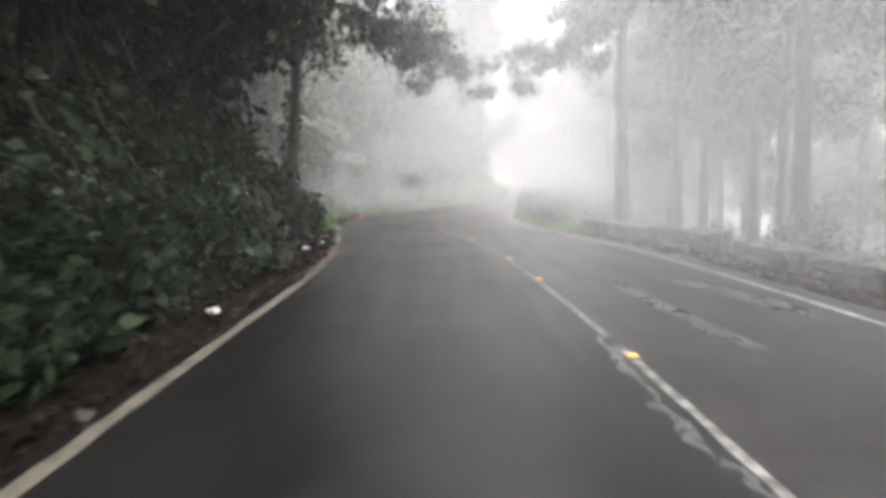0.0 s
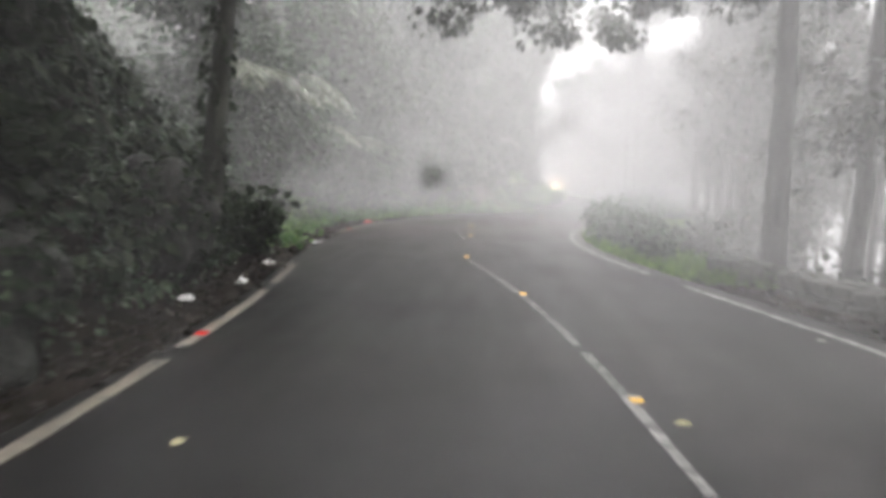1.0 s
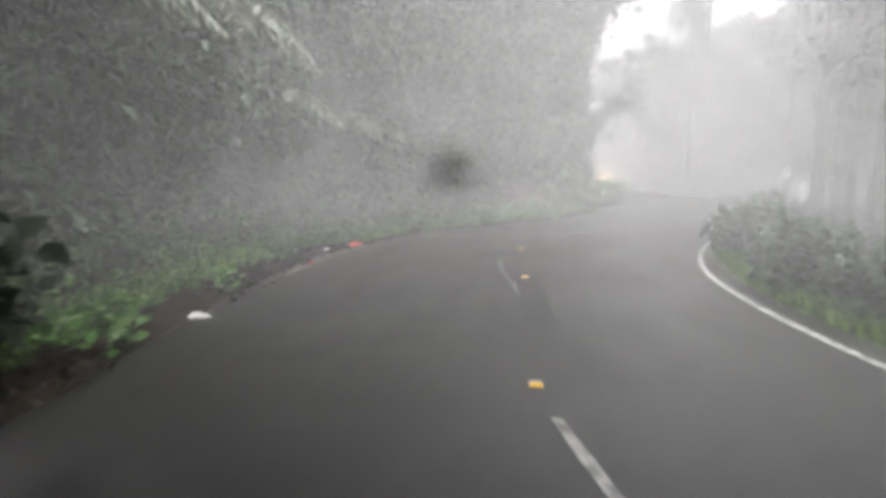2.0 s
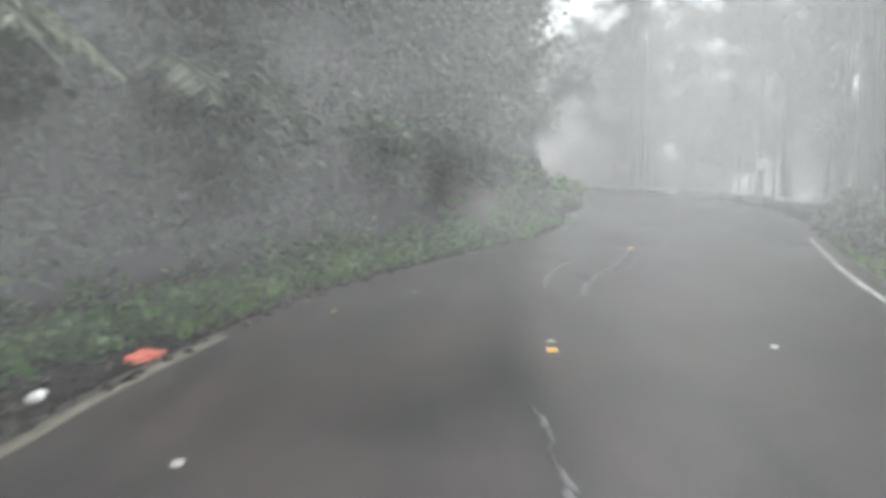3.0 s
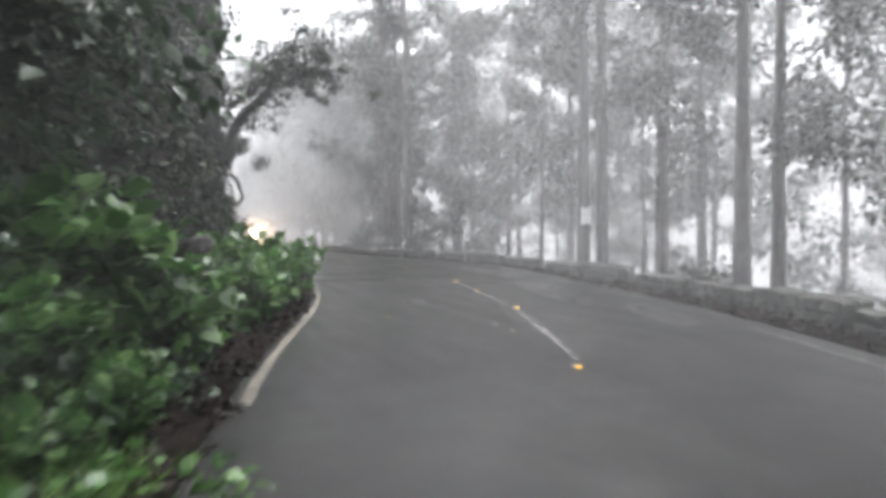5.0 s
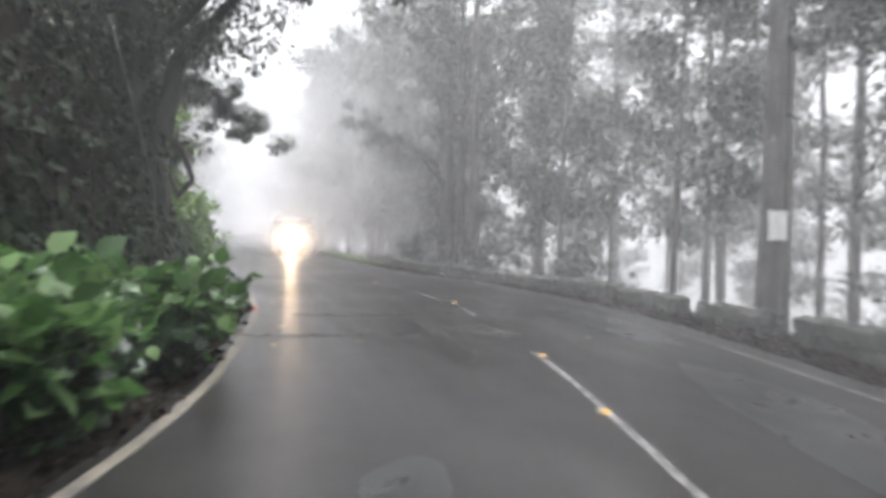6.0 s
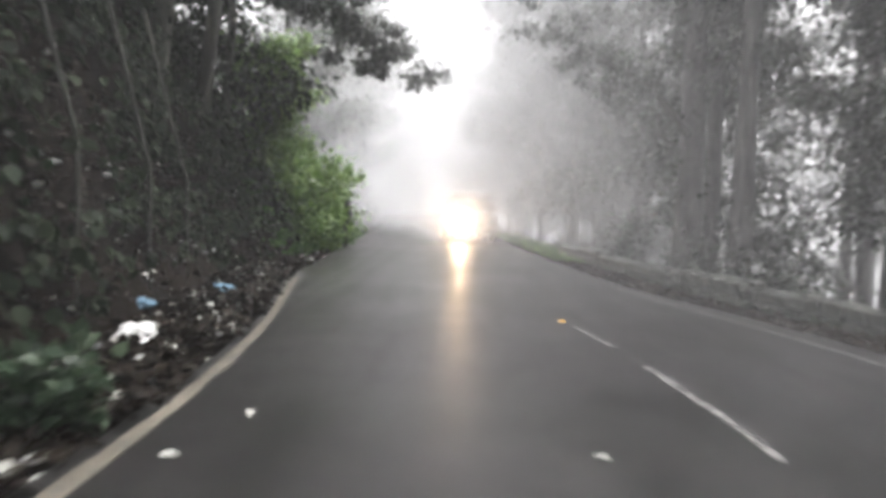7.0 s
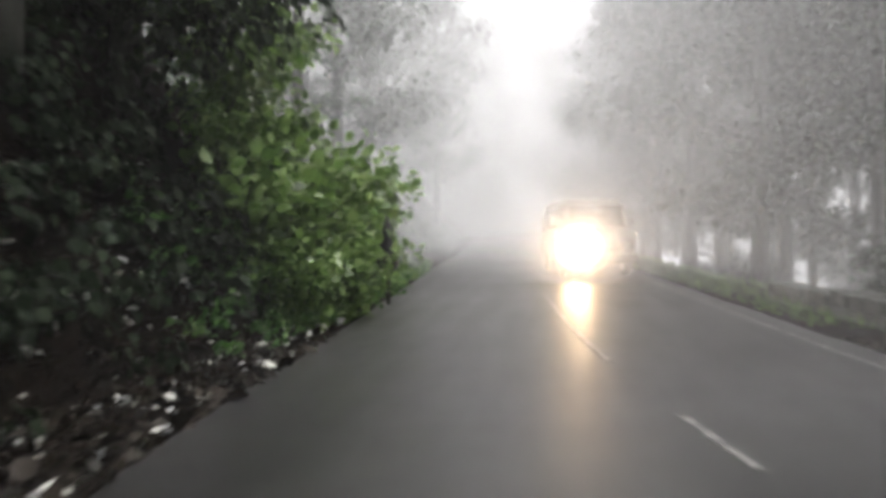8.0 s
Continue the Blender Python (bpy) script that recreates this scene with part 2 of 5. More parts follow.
FROND = leaf_material("pale_fronds", (0.12, 0.14, 0.10), (0.25, 0.28, 0.20), (0.42, 0.44, 0.36), 0.3, 0.4)
STUD_BODY = plain("stud_body", (0.30, 0.28, 0.22), 0.5)
AMBER = plain("amber_reflector", (0.85, 0.48, 0.05), 0.2)
RED = plain("red_reflector", (0.75, 0.04, 0.03), 0.2)
WHITE_PLASTIC = plain("white_plastic", (0.68, 0.68, 0.66), 0.35)
BLUE_PLASTIC = plain("blue_plastic", (0.16, 0.30, 0.42), 0.35)
RED_PLASTIC = plain("red_plastic", (0.55, 0.12, 0.08), 0.35)
BLACK_CLOTH = plain("dark_cloth", (0.022, 0.022, 0.022), 0.8)
BOARD_PAINT = plain("board_white", (0.66, 0.66, 0.64), 0.5)
MIST = mist_material()
RISING, EVEN = ((0.0, 0.0), (1.0, 1.0)), ((0.0, 1.0), (1.0, 1.0))
VEIL_THIN = mist_material("thin_veil", 0.08, 0.11, 0.72, RISING, EVEN)
VEIL = mist_material("veil", 0.035, 0.055, 0.75, RISING, EVEN)
VEIL_DENSE = mist_material("dense_veil", 0.055, 0.085, 0.72, RISING, EVEN)
VEIL_FAR = mist_material("far_veil", 0.085, 0.12, 0.82, RISING, EVEN)
VALLEY_MIST = mist_material("valley_mist", 0.60, 0.75, 0.42)
HALO = mist_material("lamp_halo", 0.28, 0.34, 0.95, RISING, EVEN)
SLOPE_MIST = mist_material("slope_mist", 0.15, 0.24, 0.72)
BANK_MIST = mist_material("bank_mist", 0.14, 0.19, 0.9)
MID_MIST = mist_material("mid_mist", 0.16, 0.24, 0.97)
WATER = surface("puddle_water", (0.012, 0.012, 0.012), (0.02, 0.02, 0.02), 2.0, 8.0, (0.24, 0.38), 0.02, 0.002)


# ---- mesh helpers ----
def thing(name, x, y, z, label, category, group="", rz=0.0, kind=""):
    ob = new(name)
    ob.matrix_basis = pose(x, y, z, 0, 0, rz)
    ob.empty_display_size = 0.2
    return tagged(ob, label, category, group, kind)


def mesh_from(name, verts, faces, smooth=False):
    me = bpy.data.meshes.new(name)
    me.from_pydata([tuple(v) for v in verts], [], [tuple(f) for f in faces])
    if smooth:
        me.shade_smooth()
    return me


def put(name, me, material, parent=None, label="", at=None):
    ob = new(name, me)
    if material and not me.materials:
        me.materials.append(material)
    if parent:
        ob.parent = parent
    if at is not None:
        ob.matrix_basis = at
    if label:
        ob["label"] = label
    return ob


def part(name, bm, material, parent=None, label="", smooth=False):
    me = bpy.data.meshes.new(name)
    bm.to_mesh(me)
    bm.free()
    if smooth:
        me.shade_smooth()
    return put(name, me, material, parent, label)


def tri_mesh(name, verts, tris):
    """A large triangle mesh from arrays."""
    me = bpy.data.meshes.new(name)
    verts, tris = np.asarray(verts, np.float32), np.asarray(tris, np.int32)
    me.vertices.add(len(verts))
    me.vertices.foreach_set("co", verts.ravel())
    me.loops.add(tris.size)
    me.loops.foreach_set("vertex_index", tris.ravel())
    me.polygons.add(len(tris))
    me.polygons.foreach_set("loop_start", np.arange(0, tris.size, 3, dtype=np.int32))
    me.update(calc_edges=True)
    me.validate()
    return me


def tube(points, radii, sides=8, wobble=0.0, rng=None):
    """Vertices and faces of a tapered round limb along points."""
    verts, faces = [], []
    pts = [Vector(p) for p in points]
    side = None
    for i, p in enumerate(pts):
        way = (pts[min(i + 1, len(pts) - 1)] - pts[max(i - 1, 0)]).normalized()
        side = (Vector((1, 0, 0)) if side is None else side)
        side = (side - way * side.dot(way)).normalized()
        other = way.cross(side)
        for k in range(sides):
            a = 2 * math.pi * k / sides
            r = radii[i] * (1 + (rng.uniform(-wobble, wobble) if rng else 0))
            verts.append(p + (side * math.cos(a) + other * math.sin(a)) * r)
    for i in range(len(pts) - 1):
        for k in range(sides):
            a, b = i * sides + k, i * sides + (k + 1) % sides
            faces.append((a, b, b + sides, a + sides))
    faces.append(tuple(range(sides))[::-1])
    faces.append(tuple(range((len(pts) - 1) * sides, len(pts) * sides)))
    return verts, faces


KITE = (np.array([(0, 0, 0), (.45, .30, .10), (1, 0, -.12), (.45, -.30, .10)]), np.array([(0, 2, 1), (0, 3, 2)]))
BROAD = (np.array([(0, 0, 0), (.18, .30, .05), (.55, .37, .07), (1, 0, -.22), (.55, -.37, .07), (.18, -.30, .05), (.5, 0, -.04)]),
         np.array([(0, 6, 1), (1, 6, 2), (2, 6, 3), (3, 6, 4), (4, 6, 5), (5, 6, 0)]))
LANCE = (np.array([(0, 0, 0), (.4, .085, .02), (.75, .06, -.05), (1, 0, -.20), (.75, -.06, -.05), (.4, -.085, .02)]),
         np.array([(0, 2, 1), (0, 5, 4), (0, 4, 2), (2, 4, 3)]))
BLADE = (np.array([(0, .018, 0), (0, -.018, 0), (.5, .014, -.03), (.5, -.014, -.03), (1, 0, -.22)]),
         np.array([(0, 1, 2), (1, 3, 2), (2, 3, 4)]))


def leaves(name, pos, way, size, shape, rng):
    """Many leaves as one mesh: at pos, pointing along way, of the given lengths."""
    pos, way, size = np.asarray(pos, float), np.asarray(way, float), np.asarray(size, float)
    way = way / (np.linalg.norm(way, axis=1, keepdims=True) + 1e-9)
    rnd = rng.normal(size=way.shape) * 0.55 + np.array([0, 0, 1.0])
    side = np.cross(rnd, way)
    side /= np.linalg.norm(side, axis=1, keepdims=True) + 1e-9
    up = np.cross(way, side)
    t, f = shape
    v = pos[:, None] + size[:, None, None] * (t[None, :, 0:1] * way[:, None] + t[None, :, 1:2] * side[:, None] + t[None, :, 2:3] * up[:, None])
    k = len(t)
    tris = (f[None] + (np.arange(len(pos)) * k)[:, None, None]).reshape(-1, 3)
    return tri_mesh(name, v.reshape(-1, 3), tris)


def clusters(centres, radius, each, rng, droop=-0.15, flat=0.7):
    """Leaf places and ways in round clumps: leaves grow out of each clump's middle."""
    c = np.repeat(np.asarray(centres, float), each, axis=0)
    off = rng.normal(size=c.shape)
    off /= np.linalg.norm(off, axis=1, keepdims=True)
    off *= (rng.random((len(c), 1)) ** 0.5) * np.repeat(np.broadcast_to(np.asarray(radius, float), (len(centres),)), each)[:, None]
    off[:, 2] *= flat
    way = off + rng.normal(size=c.shape) * 0.25 + np.array([0, 0, droop])
    return c + off, way


# ---- the plan: edge lines of the road as x over y ----
Y_LEFT = [-40, -6, 4.8, 9.5, 13, 16, 19.5, 23, 25.5, 28, 30, 32, 34, 36.5, 39.9, 41.7, 44, 46.2, 47.8, 49, 51, 52.5, 54.5, 57, 59, 61.5, 64, 66, 68, 70, 75, 80, 95, 120]
X_LEFT = [-1.4, -2.0, -2.0, -2.0, -2.2, -2.65, -3.1, -3.4, -3.1, -2.4, -1.4, 0.0, 1.2, 2.2, 3.0, 3.6, 4.4, 5.05, 5.22, 5.33, 5.5, 5.52, 5.42, 5.1, 4.68, 4.25, 4.12, 4.0, 3.85, 3.7, 3.3, 2.9, 2.2, 1.2]
Y_MID = [-40, -6, 4.6, 8.3, 9.6, 11, 12.5, 14.5, 15.6, 17.3, 19, 22, 25.5, 28.8, 31.7, 35.5, 39.1, 42.7, 46.8, 51, 54, 57, 60, 62.3, 64, 66.7, 68, 72, 80, 95, 120]
X_MID = [2.0, 1.4, 1.43, 1.28, 1.2, 1.1, 0.95, 0.63, 0.42, -0.03, -0.4, -0.3, 0.0, 0.95, 2.4, 4.4, 6.0, 7.4, 8.4, 9.0, 9.05, 8.6, 8.1, 7.6, 7.25, 6.85, 6.75, 6.4, 5.9, 5.1, 4.1]
Y_RIGHT = [-40, -6, 8, 12, 15, 17.5, 20, 23, 25.7, 28.5, 31.8, 34, 38.3, 42, 45.1, 47.6, 50, 53.5, 56, 57.9, 60.3, 62, 64, 66, 72, 80, 95, 120]
X_RIGHT = [4.9, 4.15, 3.85, 3.6, 3.0, 2.5, 2.2, 2.3, 3.0, 4.1, 5.7, 6.8, 8.6, 9.8, 10.5, 11.0, 11.4, 11.4, 11.1, 10.7, 10.0, 9.75, 9.6, 9.4, 9.0, 8.5, 7.7, 6.7]


def smooth_line(ys, xs):
    """A smooth curve through the given points, sampled every 0.25 m of y."""
    grid = np.arange(-40, 120.01, 0.25)
    x = np.interp(grid, ys, xs)
    k = np.hanning(21)
    pad = np.pad(x, 10, mode="reflect", reflect_type="odd")
    return grid, np.convolve(pad, k / k.sum(), "valid")


GRID, XL = smooth_line(Y_LEFT, X_LEFT)
_, XM = smooth_line(Y_MID, X_MID)
_, XR = smooth_line(Y_RIGHT, X_RIGHT)


def xl(y):
    return np.interp(y, GRID, XL)


def xm(y):
    return np.interp(y, GRID, XM)


def xr(y):
    return np.interp(y, GRID, XR)


def rise_of(y):
    """The road's height: level, then climbing from y = 86 on."""
    y = np.asarray(y, float)
    u = np.clip(y - 86, 0, 6)
    return 0.0046 * u * u + 0.0552 * np.clip(y - 92, 0, 200)


def lean_of(y):
    """The cosine of the road's heading at y."""
    g = (np.interp(y + 1, GRID, XM) - np.interp(y - 1, GRID, XM)) / 2
    return 1 / np.sqrt(1 + g * g)


# left bank: how steep it stands and how far it keeps from the edge line, along y
BANK_Y = [-60, 0, 10, 15, 19, 24, 30, 37, 42, 46, 50, 56, 61, 64, 70, 80, 120]
BANK_GAP = [1.0, 1.0, 0.8, 1.0, 1.3, 1.6, 1.3, 0.8, 1.6, 1.5, 1.3, 1.4, 1.5, 1.2, 0.6, 0.8, 1.0]
BANK_STEEP = [1.5, 1.9, 2.0, 1.5, 0.9, 0.8, 0.8, 1.2, 0.9, 1.4, 2.6, 3.0, 2.9, 2.0, 1.1, 0.9, 1.0]


def wave(x, y, s):
    return np.sin(x * s + 1.3 * np.sin(y * s * 0.7)) * np.cos(y * s * 0.9 + 0.8 * np.sin(x * s * 0.6))


def ground_z(x, y):
    x, y = np.asarray(x, float), np.asarray(y, float)
    c = lean_of(np.clip(y, -39, 119))
    yy = np.clip(y, -40, 120)
    left, right = (xl(yy) - x) * c, (x - xr(yy)) * c
    gap, steep = np.interp(y, BANK_Y, BANK_GAP), np.interp(y, BANK_Y, BANK_STEEP)
    b = np.maximum(left - gap, 0)
    rough = 0.22 * wave(x, y, 1.3) + 0.10 * wave(y, x, 3.1)
    zl = steep * np.minimum(b, 3.2) + 0.75 * np.clip(b - 3.2, 0, 30) + 0.18 * np.clip(b - 33, 0, 400) + rough * np.clip(b / 1.2, 0, 1) * 1.3
    zl = zl + 0.05 * np.clip(left / 0.8, 0, 1) + 0.02 * wave(x, y, 4.0) * (left > 0.2)
    r = np.maximum(right - 2.3, 0)
    zr = -0.10 * np.clip(right / 2.0, 0, 1) - 0.55 * np.minimum(r, 6) - 0.35 * np.clip(r - 6, 0, 60) + rough * np.clip(r / 2, 0, 1)
    z = np.where(left > 0, zl, np.where(right > 0, zr, 0.0))
    return z - 0.03 + rise_of(yy)


def gz(x, y):
    return float(ground_z(x, y))


# ---- the large structure ----
def ground_sheet():
    def axis(a, b, step, far):
        mid = np.arange(a, b + 1e-6, step)
        out = [step]
        while sum(out) < far:
            out.append(out[-1] * 1.28)
        grow = np.cumsum(out)
        return np.concatenate([(a - grow)[::-1], mid, b + grow])

    xs, ys = axis(-14, 24, 0.35, 1500), axis(-8, 92, 0.45, 1500)
    gx, gy = np.meshgrid(xs, ys)
    z = ground_z(gx, gy)
    v = np.stack([gx, gy, z], -1).reshape(-1, 3)
    w = len(xs)
    i, j = np.meshgrid(np.arange(len(ys) - 1), np.arange(w - 1), indexing="ij")
    a = (i * w + j).ravel()
    tris = np.concatenate([np.stack([a, a + 1, a + w + 1], 1), np.stack([a, a + w + 1, a + w], 1)])
    me = tri_mesh("ground", v, tris)
    me.shade_smooth()
    return tagged(put("ground", me, SOIL), "dark wet earth of the hillside with a bank beside the road", "ground", kind="structure")


def ribbon(name, material, left, right, ys, lift, across=2, thick=0.0, wavy=0.0):
    """A strip of road between two x-curves."""
    rng = np.random.default_rng(len(ys))
    v = []
    for y in ys:
        a, b = float(left(y)), float(right(y))
        wa, wb = rng.uniform(-wavy, wavy, 2)
        for k in range(across + 1):
            f = k / across
            v.append((a + wa + (b + wb - a - wa) * f, y, lift + float(rise_of(y))))
    n = across + 1
    f = [(i * n + k, i * n + k + 1, (i + 1) * n + k + 1, (i + 1) * n + k) for i in range(len(ys) - 1) for k in range(across)]
    if thick:
        m = len(v)
        v += [(x, y, z - thick) for x, y, z in v]
        rim = [i * n for i in range(len(ys))]
        for i in range(len(ys) - 1):
            for k in (0, across):
                a, b = i * n + k, (i + 1) * n + k
                f.append((a, b, b + m, a + m))
        for i in (0, len(ys) - 1):
            for k in range(across):
                a, b = i * n + k, i * n + k + 1
                f.append((a, b, b + m, a + m))
    return put(name, mesh_from(name, v, f), material)


ground = ground_sheet()
road = tagged(ribbon("road", ASPHALT, lambda y: xl(y) - 0.16, lambda y: xr(y) + 0.35, np.arange(-40, 119, 0.5), 0.0, 8, 0.08, 0.03),
              "wet grey asphalt hill road with worn patches", "road", kind="structure")


def line_strip(name, curve, y0, y1, width, material, label, offset=0.0):
    ys = np.arange(y0, y1 + 0.01, min(0.25, (y1 - y0) / 4))
    ob = ribbon(name, material, lambda y: curve(y) + offset - width / 2, lambda y: curve(y) + offset + width / 2, ys, 0.004, 1, 0.004, width * 0.10)
    return tagged(ob, label, "road marking", kind="structure")


for a, b in ((-40, 8.8), (8.9, 11.3), (11.5, 14.2), (14.5, 16.4), (21.8, 26.2), (39.0, 60.8)):
    line_strip("edge_line", xl, a, b, 0.11, EDGE_PAINT, "worn cream edge line painted on the asphalt")
for a, b in ((-40, 5.1), (5.3, 9.3), (9.6, 11.9), (12.1, 17.4), (39.2, 42.6), (43.2, 47.9), (50.7, 51.6), (53.0, 55.2), (55.8, 56.9), (61.8, 62.8), (64.5, 71.5)):
    line_strip("centre_line", xm, a, b, 0.07, PAINT, "worn white centre line painted on the asphalt")
for a, b in ((-40, 15.6), (16.6, 33.0), (34.5, 40.0), (42.0, 62.0), (63.0, 85.0)):
    line_strip("edge_line", xr, a, b, 0.08 if b < 34 else 0.05, FRESH_PAINT if b < 34 else PAINT, "thin worn white edge line beside the verge")

def puddle(x, y, w, length, turn, seed):
    """A thin sheet of standing water with an uneven shore."""
    rng = random.Random(seed)
    n = 40
    ring = []
    for k in range(n):
        a = 2 * math.pi * k / n
        r = 1 + 0.22 * noise.noise((math.cos(a) * 1.4 + seed, math.sin(a) * 1.4, 0.0)) + rng.uniform(-0.04, 0.04)
        ring.append((math.cos(a) * w / 2 * r, math.sin(a) * length / 2 * r, 0.004))
    me = mesh_from("puddle", ring, [tuple(range(n))])
    ob = put("puddle", me, WATER)
    ob.matrix_basis = pose(float(x), y, float(rise_of(y)), 0, 0, turn)
    return tagged(ob, "shallow puddle of rain water on the asphalt", "puddle", kind="structure")


for i, (x, y, w, length, turn) in enumerate([(6.25, 44.3, 0.5, 0.8, -20), (9.3, 44.6, 0.9, 4.2, -17), (10.6, 49.8, 0.8, 4.6, -6), (8.9, 41.2, 0.7, 2.2, -20)]):
    puddle(x, y, w, length, turn, i)


# ---- distance: a sea of mist in the valley, mist banks behind the trees ----
def mist_sea():
    xs = np.concatenate([np.arange(6, 60, 3.0), np.geomspace(62, 1500, 16)])
    ys = np.concatenate([-np.geomspace(1500, 62, 14), np.arange(-60, 160, 4.0), np.geomspace(165, 1500, 14)])
    gx, gy = np.meshgrid(xs, ys)
    x = gx + xr(np.clip(gy, -40, 119))
    z = -3.6 + 0.35 * wave(x, gy, 0.21) + 0.2 * wave(gy, x, 0.53) + np.clip((gx - 30) * 0.03, 0, 12)
    v = np.stack([x, gy, z], -1).reshape(-1, 3)
    w = len(xs)
    i, j = np.meshgrid(np.arange(len(ys) - 1), np.arange(w - 1), indexing="ij")
    a = (i * w + j).ravel()
    me = tri_mesh("mist_sea", v, np.concatenate([np.stack([a, a + 1, a + w + 1], 1), np.stack([a, a + w + 1, a + w], 1)]))
    me.shade_smooth()
    m = surface("mist_white", (0.52, 0.525, 0.53), (0.58, 0.58, 0.585), 0.1, 1.0, (0.95, 1.0), 0.0, 0.01, spec=0.0)
    return tagged(put("mist_sea", me, m), "white mist filling the valley below the road", "mist", kind="structure")


def mist_bank(points, top, base=-4.0, material=MIST):
    """A thin upright sheet of mist with soft rims."""
    v, f, uv = [], [], []
    for i, (x, y) in enumerate(points):
        for k in range(7):
            v.append((x + 0.5 * math.sin(k * 1.7 + y * 0.2), y, base + (top - base) * k / 6))
            uv.append((i / (len(points) - 1), k / 6))
    for i in range(len(points) - 1):
        for k in range(6):
            a = i * 7 + k
            f.append((a, a + 7, a + 8, a + 1))
    me = mesh_from("mist_bank", v, f, True)
    layer = me.uv_layers.new(name="UVMap")
    for loop in me.loops:
        layer.data[loop.index].uv = uv[loop.vertex_index]
    ob = put("mist_bank", me, material)
    ob.visible_shadow = False
    return tagged(ob, "thin white bank of drifting mist among the trees", "mist", kind="structure")


mist_sea()
for off in (20.0, 27.0):
    mist_bank([(float(xr(y)) + off, y) for y in range(-24, 136, 4)], 42, -8.0, VALLEY_MIST)
for off in (6.4, 10.0, 15.0):
    mist_bank([(float(xr(y)) + off, y) for y in range(-24, 116, 4)], 30, -8.0, SLOPE_MIST)
mist_bank([(float(xl(y)) - 1.8, y) for y in range(20, 34)], 14, -0.8, BANK_MIST)
for off in (3.6, 6.0):
    mist_bank([(float(xl(y)) - off, y) for y in range(18, 47, 2)], 24, -1.4 + off * 0.3, MID_MIST)
for off in (4.0, 5.5):
    mist_bank([(float(xl(y)) - off, y) for y in range(62, 112, 4)], 26, -3.5)
for y0 in (101.0, 108.0, 115.0):
    mist_bank([(x, y0 + 0.10 * (x - 3)) for x in range(-48, 40, 4)], 75, float(rise_of(y0)) - 4.6, VALLEY_MIST)


# the clear air along the lane, as x over y
AIR_Y = [-20, -0.0, 1.36, 2.73, 4.11, 5.5, 6.92, 8.34, 9.75, 11.15, 12.56, 13.94, 15.31, 16.68, 18.03, 19.38, 20.72, 22.05, 23.38, 24.69, 26.01, 27.34, 28.66, 29.99, 31.32, 32.66, 34.01, 35.36, 36.73, 38.13, 39.61, 41.14, 42.74, 44.41, 46.13, 47.89, 49.63, 51.35, 53.08, 54.81, 56.51, 58.21, 66, 80, 110]
AIR_X = [-0.4, -0.0, 0.07, 0.13, 0.17, 0.19, 0.17, 0.13, 0.05, -0.03, -0.13, -0.26, -0.4, -0.56, -0.72, -0.88, -1.07, -1.22, -1.22, -1.06, -0.77, -0.37, 0.08, 0.57, 1.11, 1.68, 2.28, 2.91, 3.56, 4.21, 4.84, 5.45, 6.02, 6.52, 6.89, 7.13, 7.25, 7.23, 7.11, 6.94, 6.77, 6.58, 6.0, 3.6, -6.0]
VEIL_ACROSS = (-11, -9, -7, -5.5, -4.3, -3.4, -2.6, -2, -1.5, -1, -0.6, -0.35, -0.16, 0.16, 0.35, 0.6, 1, 1.5, 2, 3, 4, 5.5, 7.5, 10, 13, 16)
VEIL_UP = (-9, -6, -3.5, -2, -0.6, 0, 0.15, 0.35, 0.6, 0.85, 1.05, 1.2, 1.5, 1.7, 2.0, 2.5, 3.2, 4.6, 7, 10, 14, 19, 25)


def soft_step(v):
    v = max(0.0, min(1.0, v))
    return v * v * (3 - 2 * v)


def mist_veil(y0, material, keeps_off_bank=True, open_lane=True, reach=9.0, least=0.0):
    """A thin veil of mist across the road and its sides, with an opening of clear air along the lane."""
    cx, cz = float(np.interp(y0, AIR_Y, AIR_X)), float(rise_of(y0))
    slope = float(np.interp(y0 + 1, AIR_Y, AIR_X) - np.interp(y0 - 1, AIR_Y, AIR_X)) / 2
    xa, xb = float(xl(y0)), float(xr(y0))
    v, f, uv = [], [], []
    for ox in VEIL_ACROSS:
        for h in VEIL_UP:
            x = cx + ox
            thick = 1.0 if x > xb + 1.5 else soft_step(h / 0.8)
            thick *= max(soft_step((ox + 2.0) / 4.5), least) if keeps_off_bank else soft_step((ox + 11) / 4)
            thick *= soft_step((reach + 4 - ox) / 5) * soft_step((15 - h) / 11)
            if open_lane:
                thick *= soft_step((math.hypot(ox, h - 1.35) - 0.17) / 0.2)
            v.append((x, y0 - slope * ox + 0.25 * math.sin(ox * 0.5 + y0), cz + h))
            uv.append((thick, 0.5))
    rows = len(VEIL_UP)
    for i in range(len(VEIL_ACROSS) - 1):
        for k in range(rows - 1):
            if open_lane and VEIL_ACROSS[i] == -0.16 and VEIL_UP[k] == 1.2:
                continue
            a = i * rows + k
            f.append((a, a + rows, a + rows + 1, a + 1))
    me = mesh_from("mist_bank", v, f, True)
    layer = me.uv_layers.new(name="UVMap")
    for loop in me.loops:
        layer.data[loop.index].uv = uv[loop.vertex_index]
    ob = put("mist_bank", me, material)
    ob.visible_shadow = False
    return tagged(ob, "thin white veil of mist drifting across the road", "mist", kind="structure")


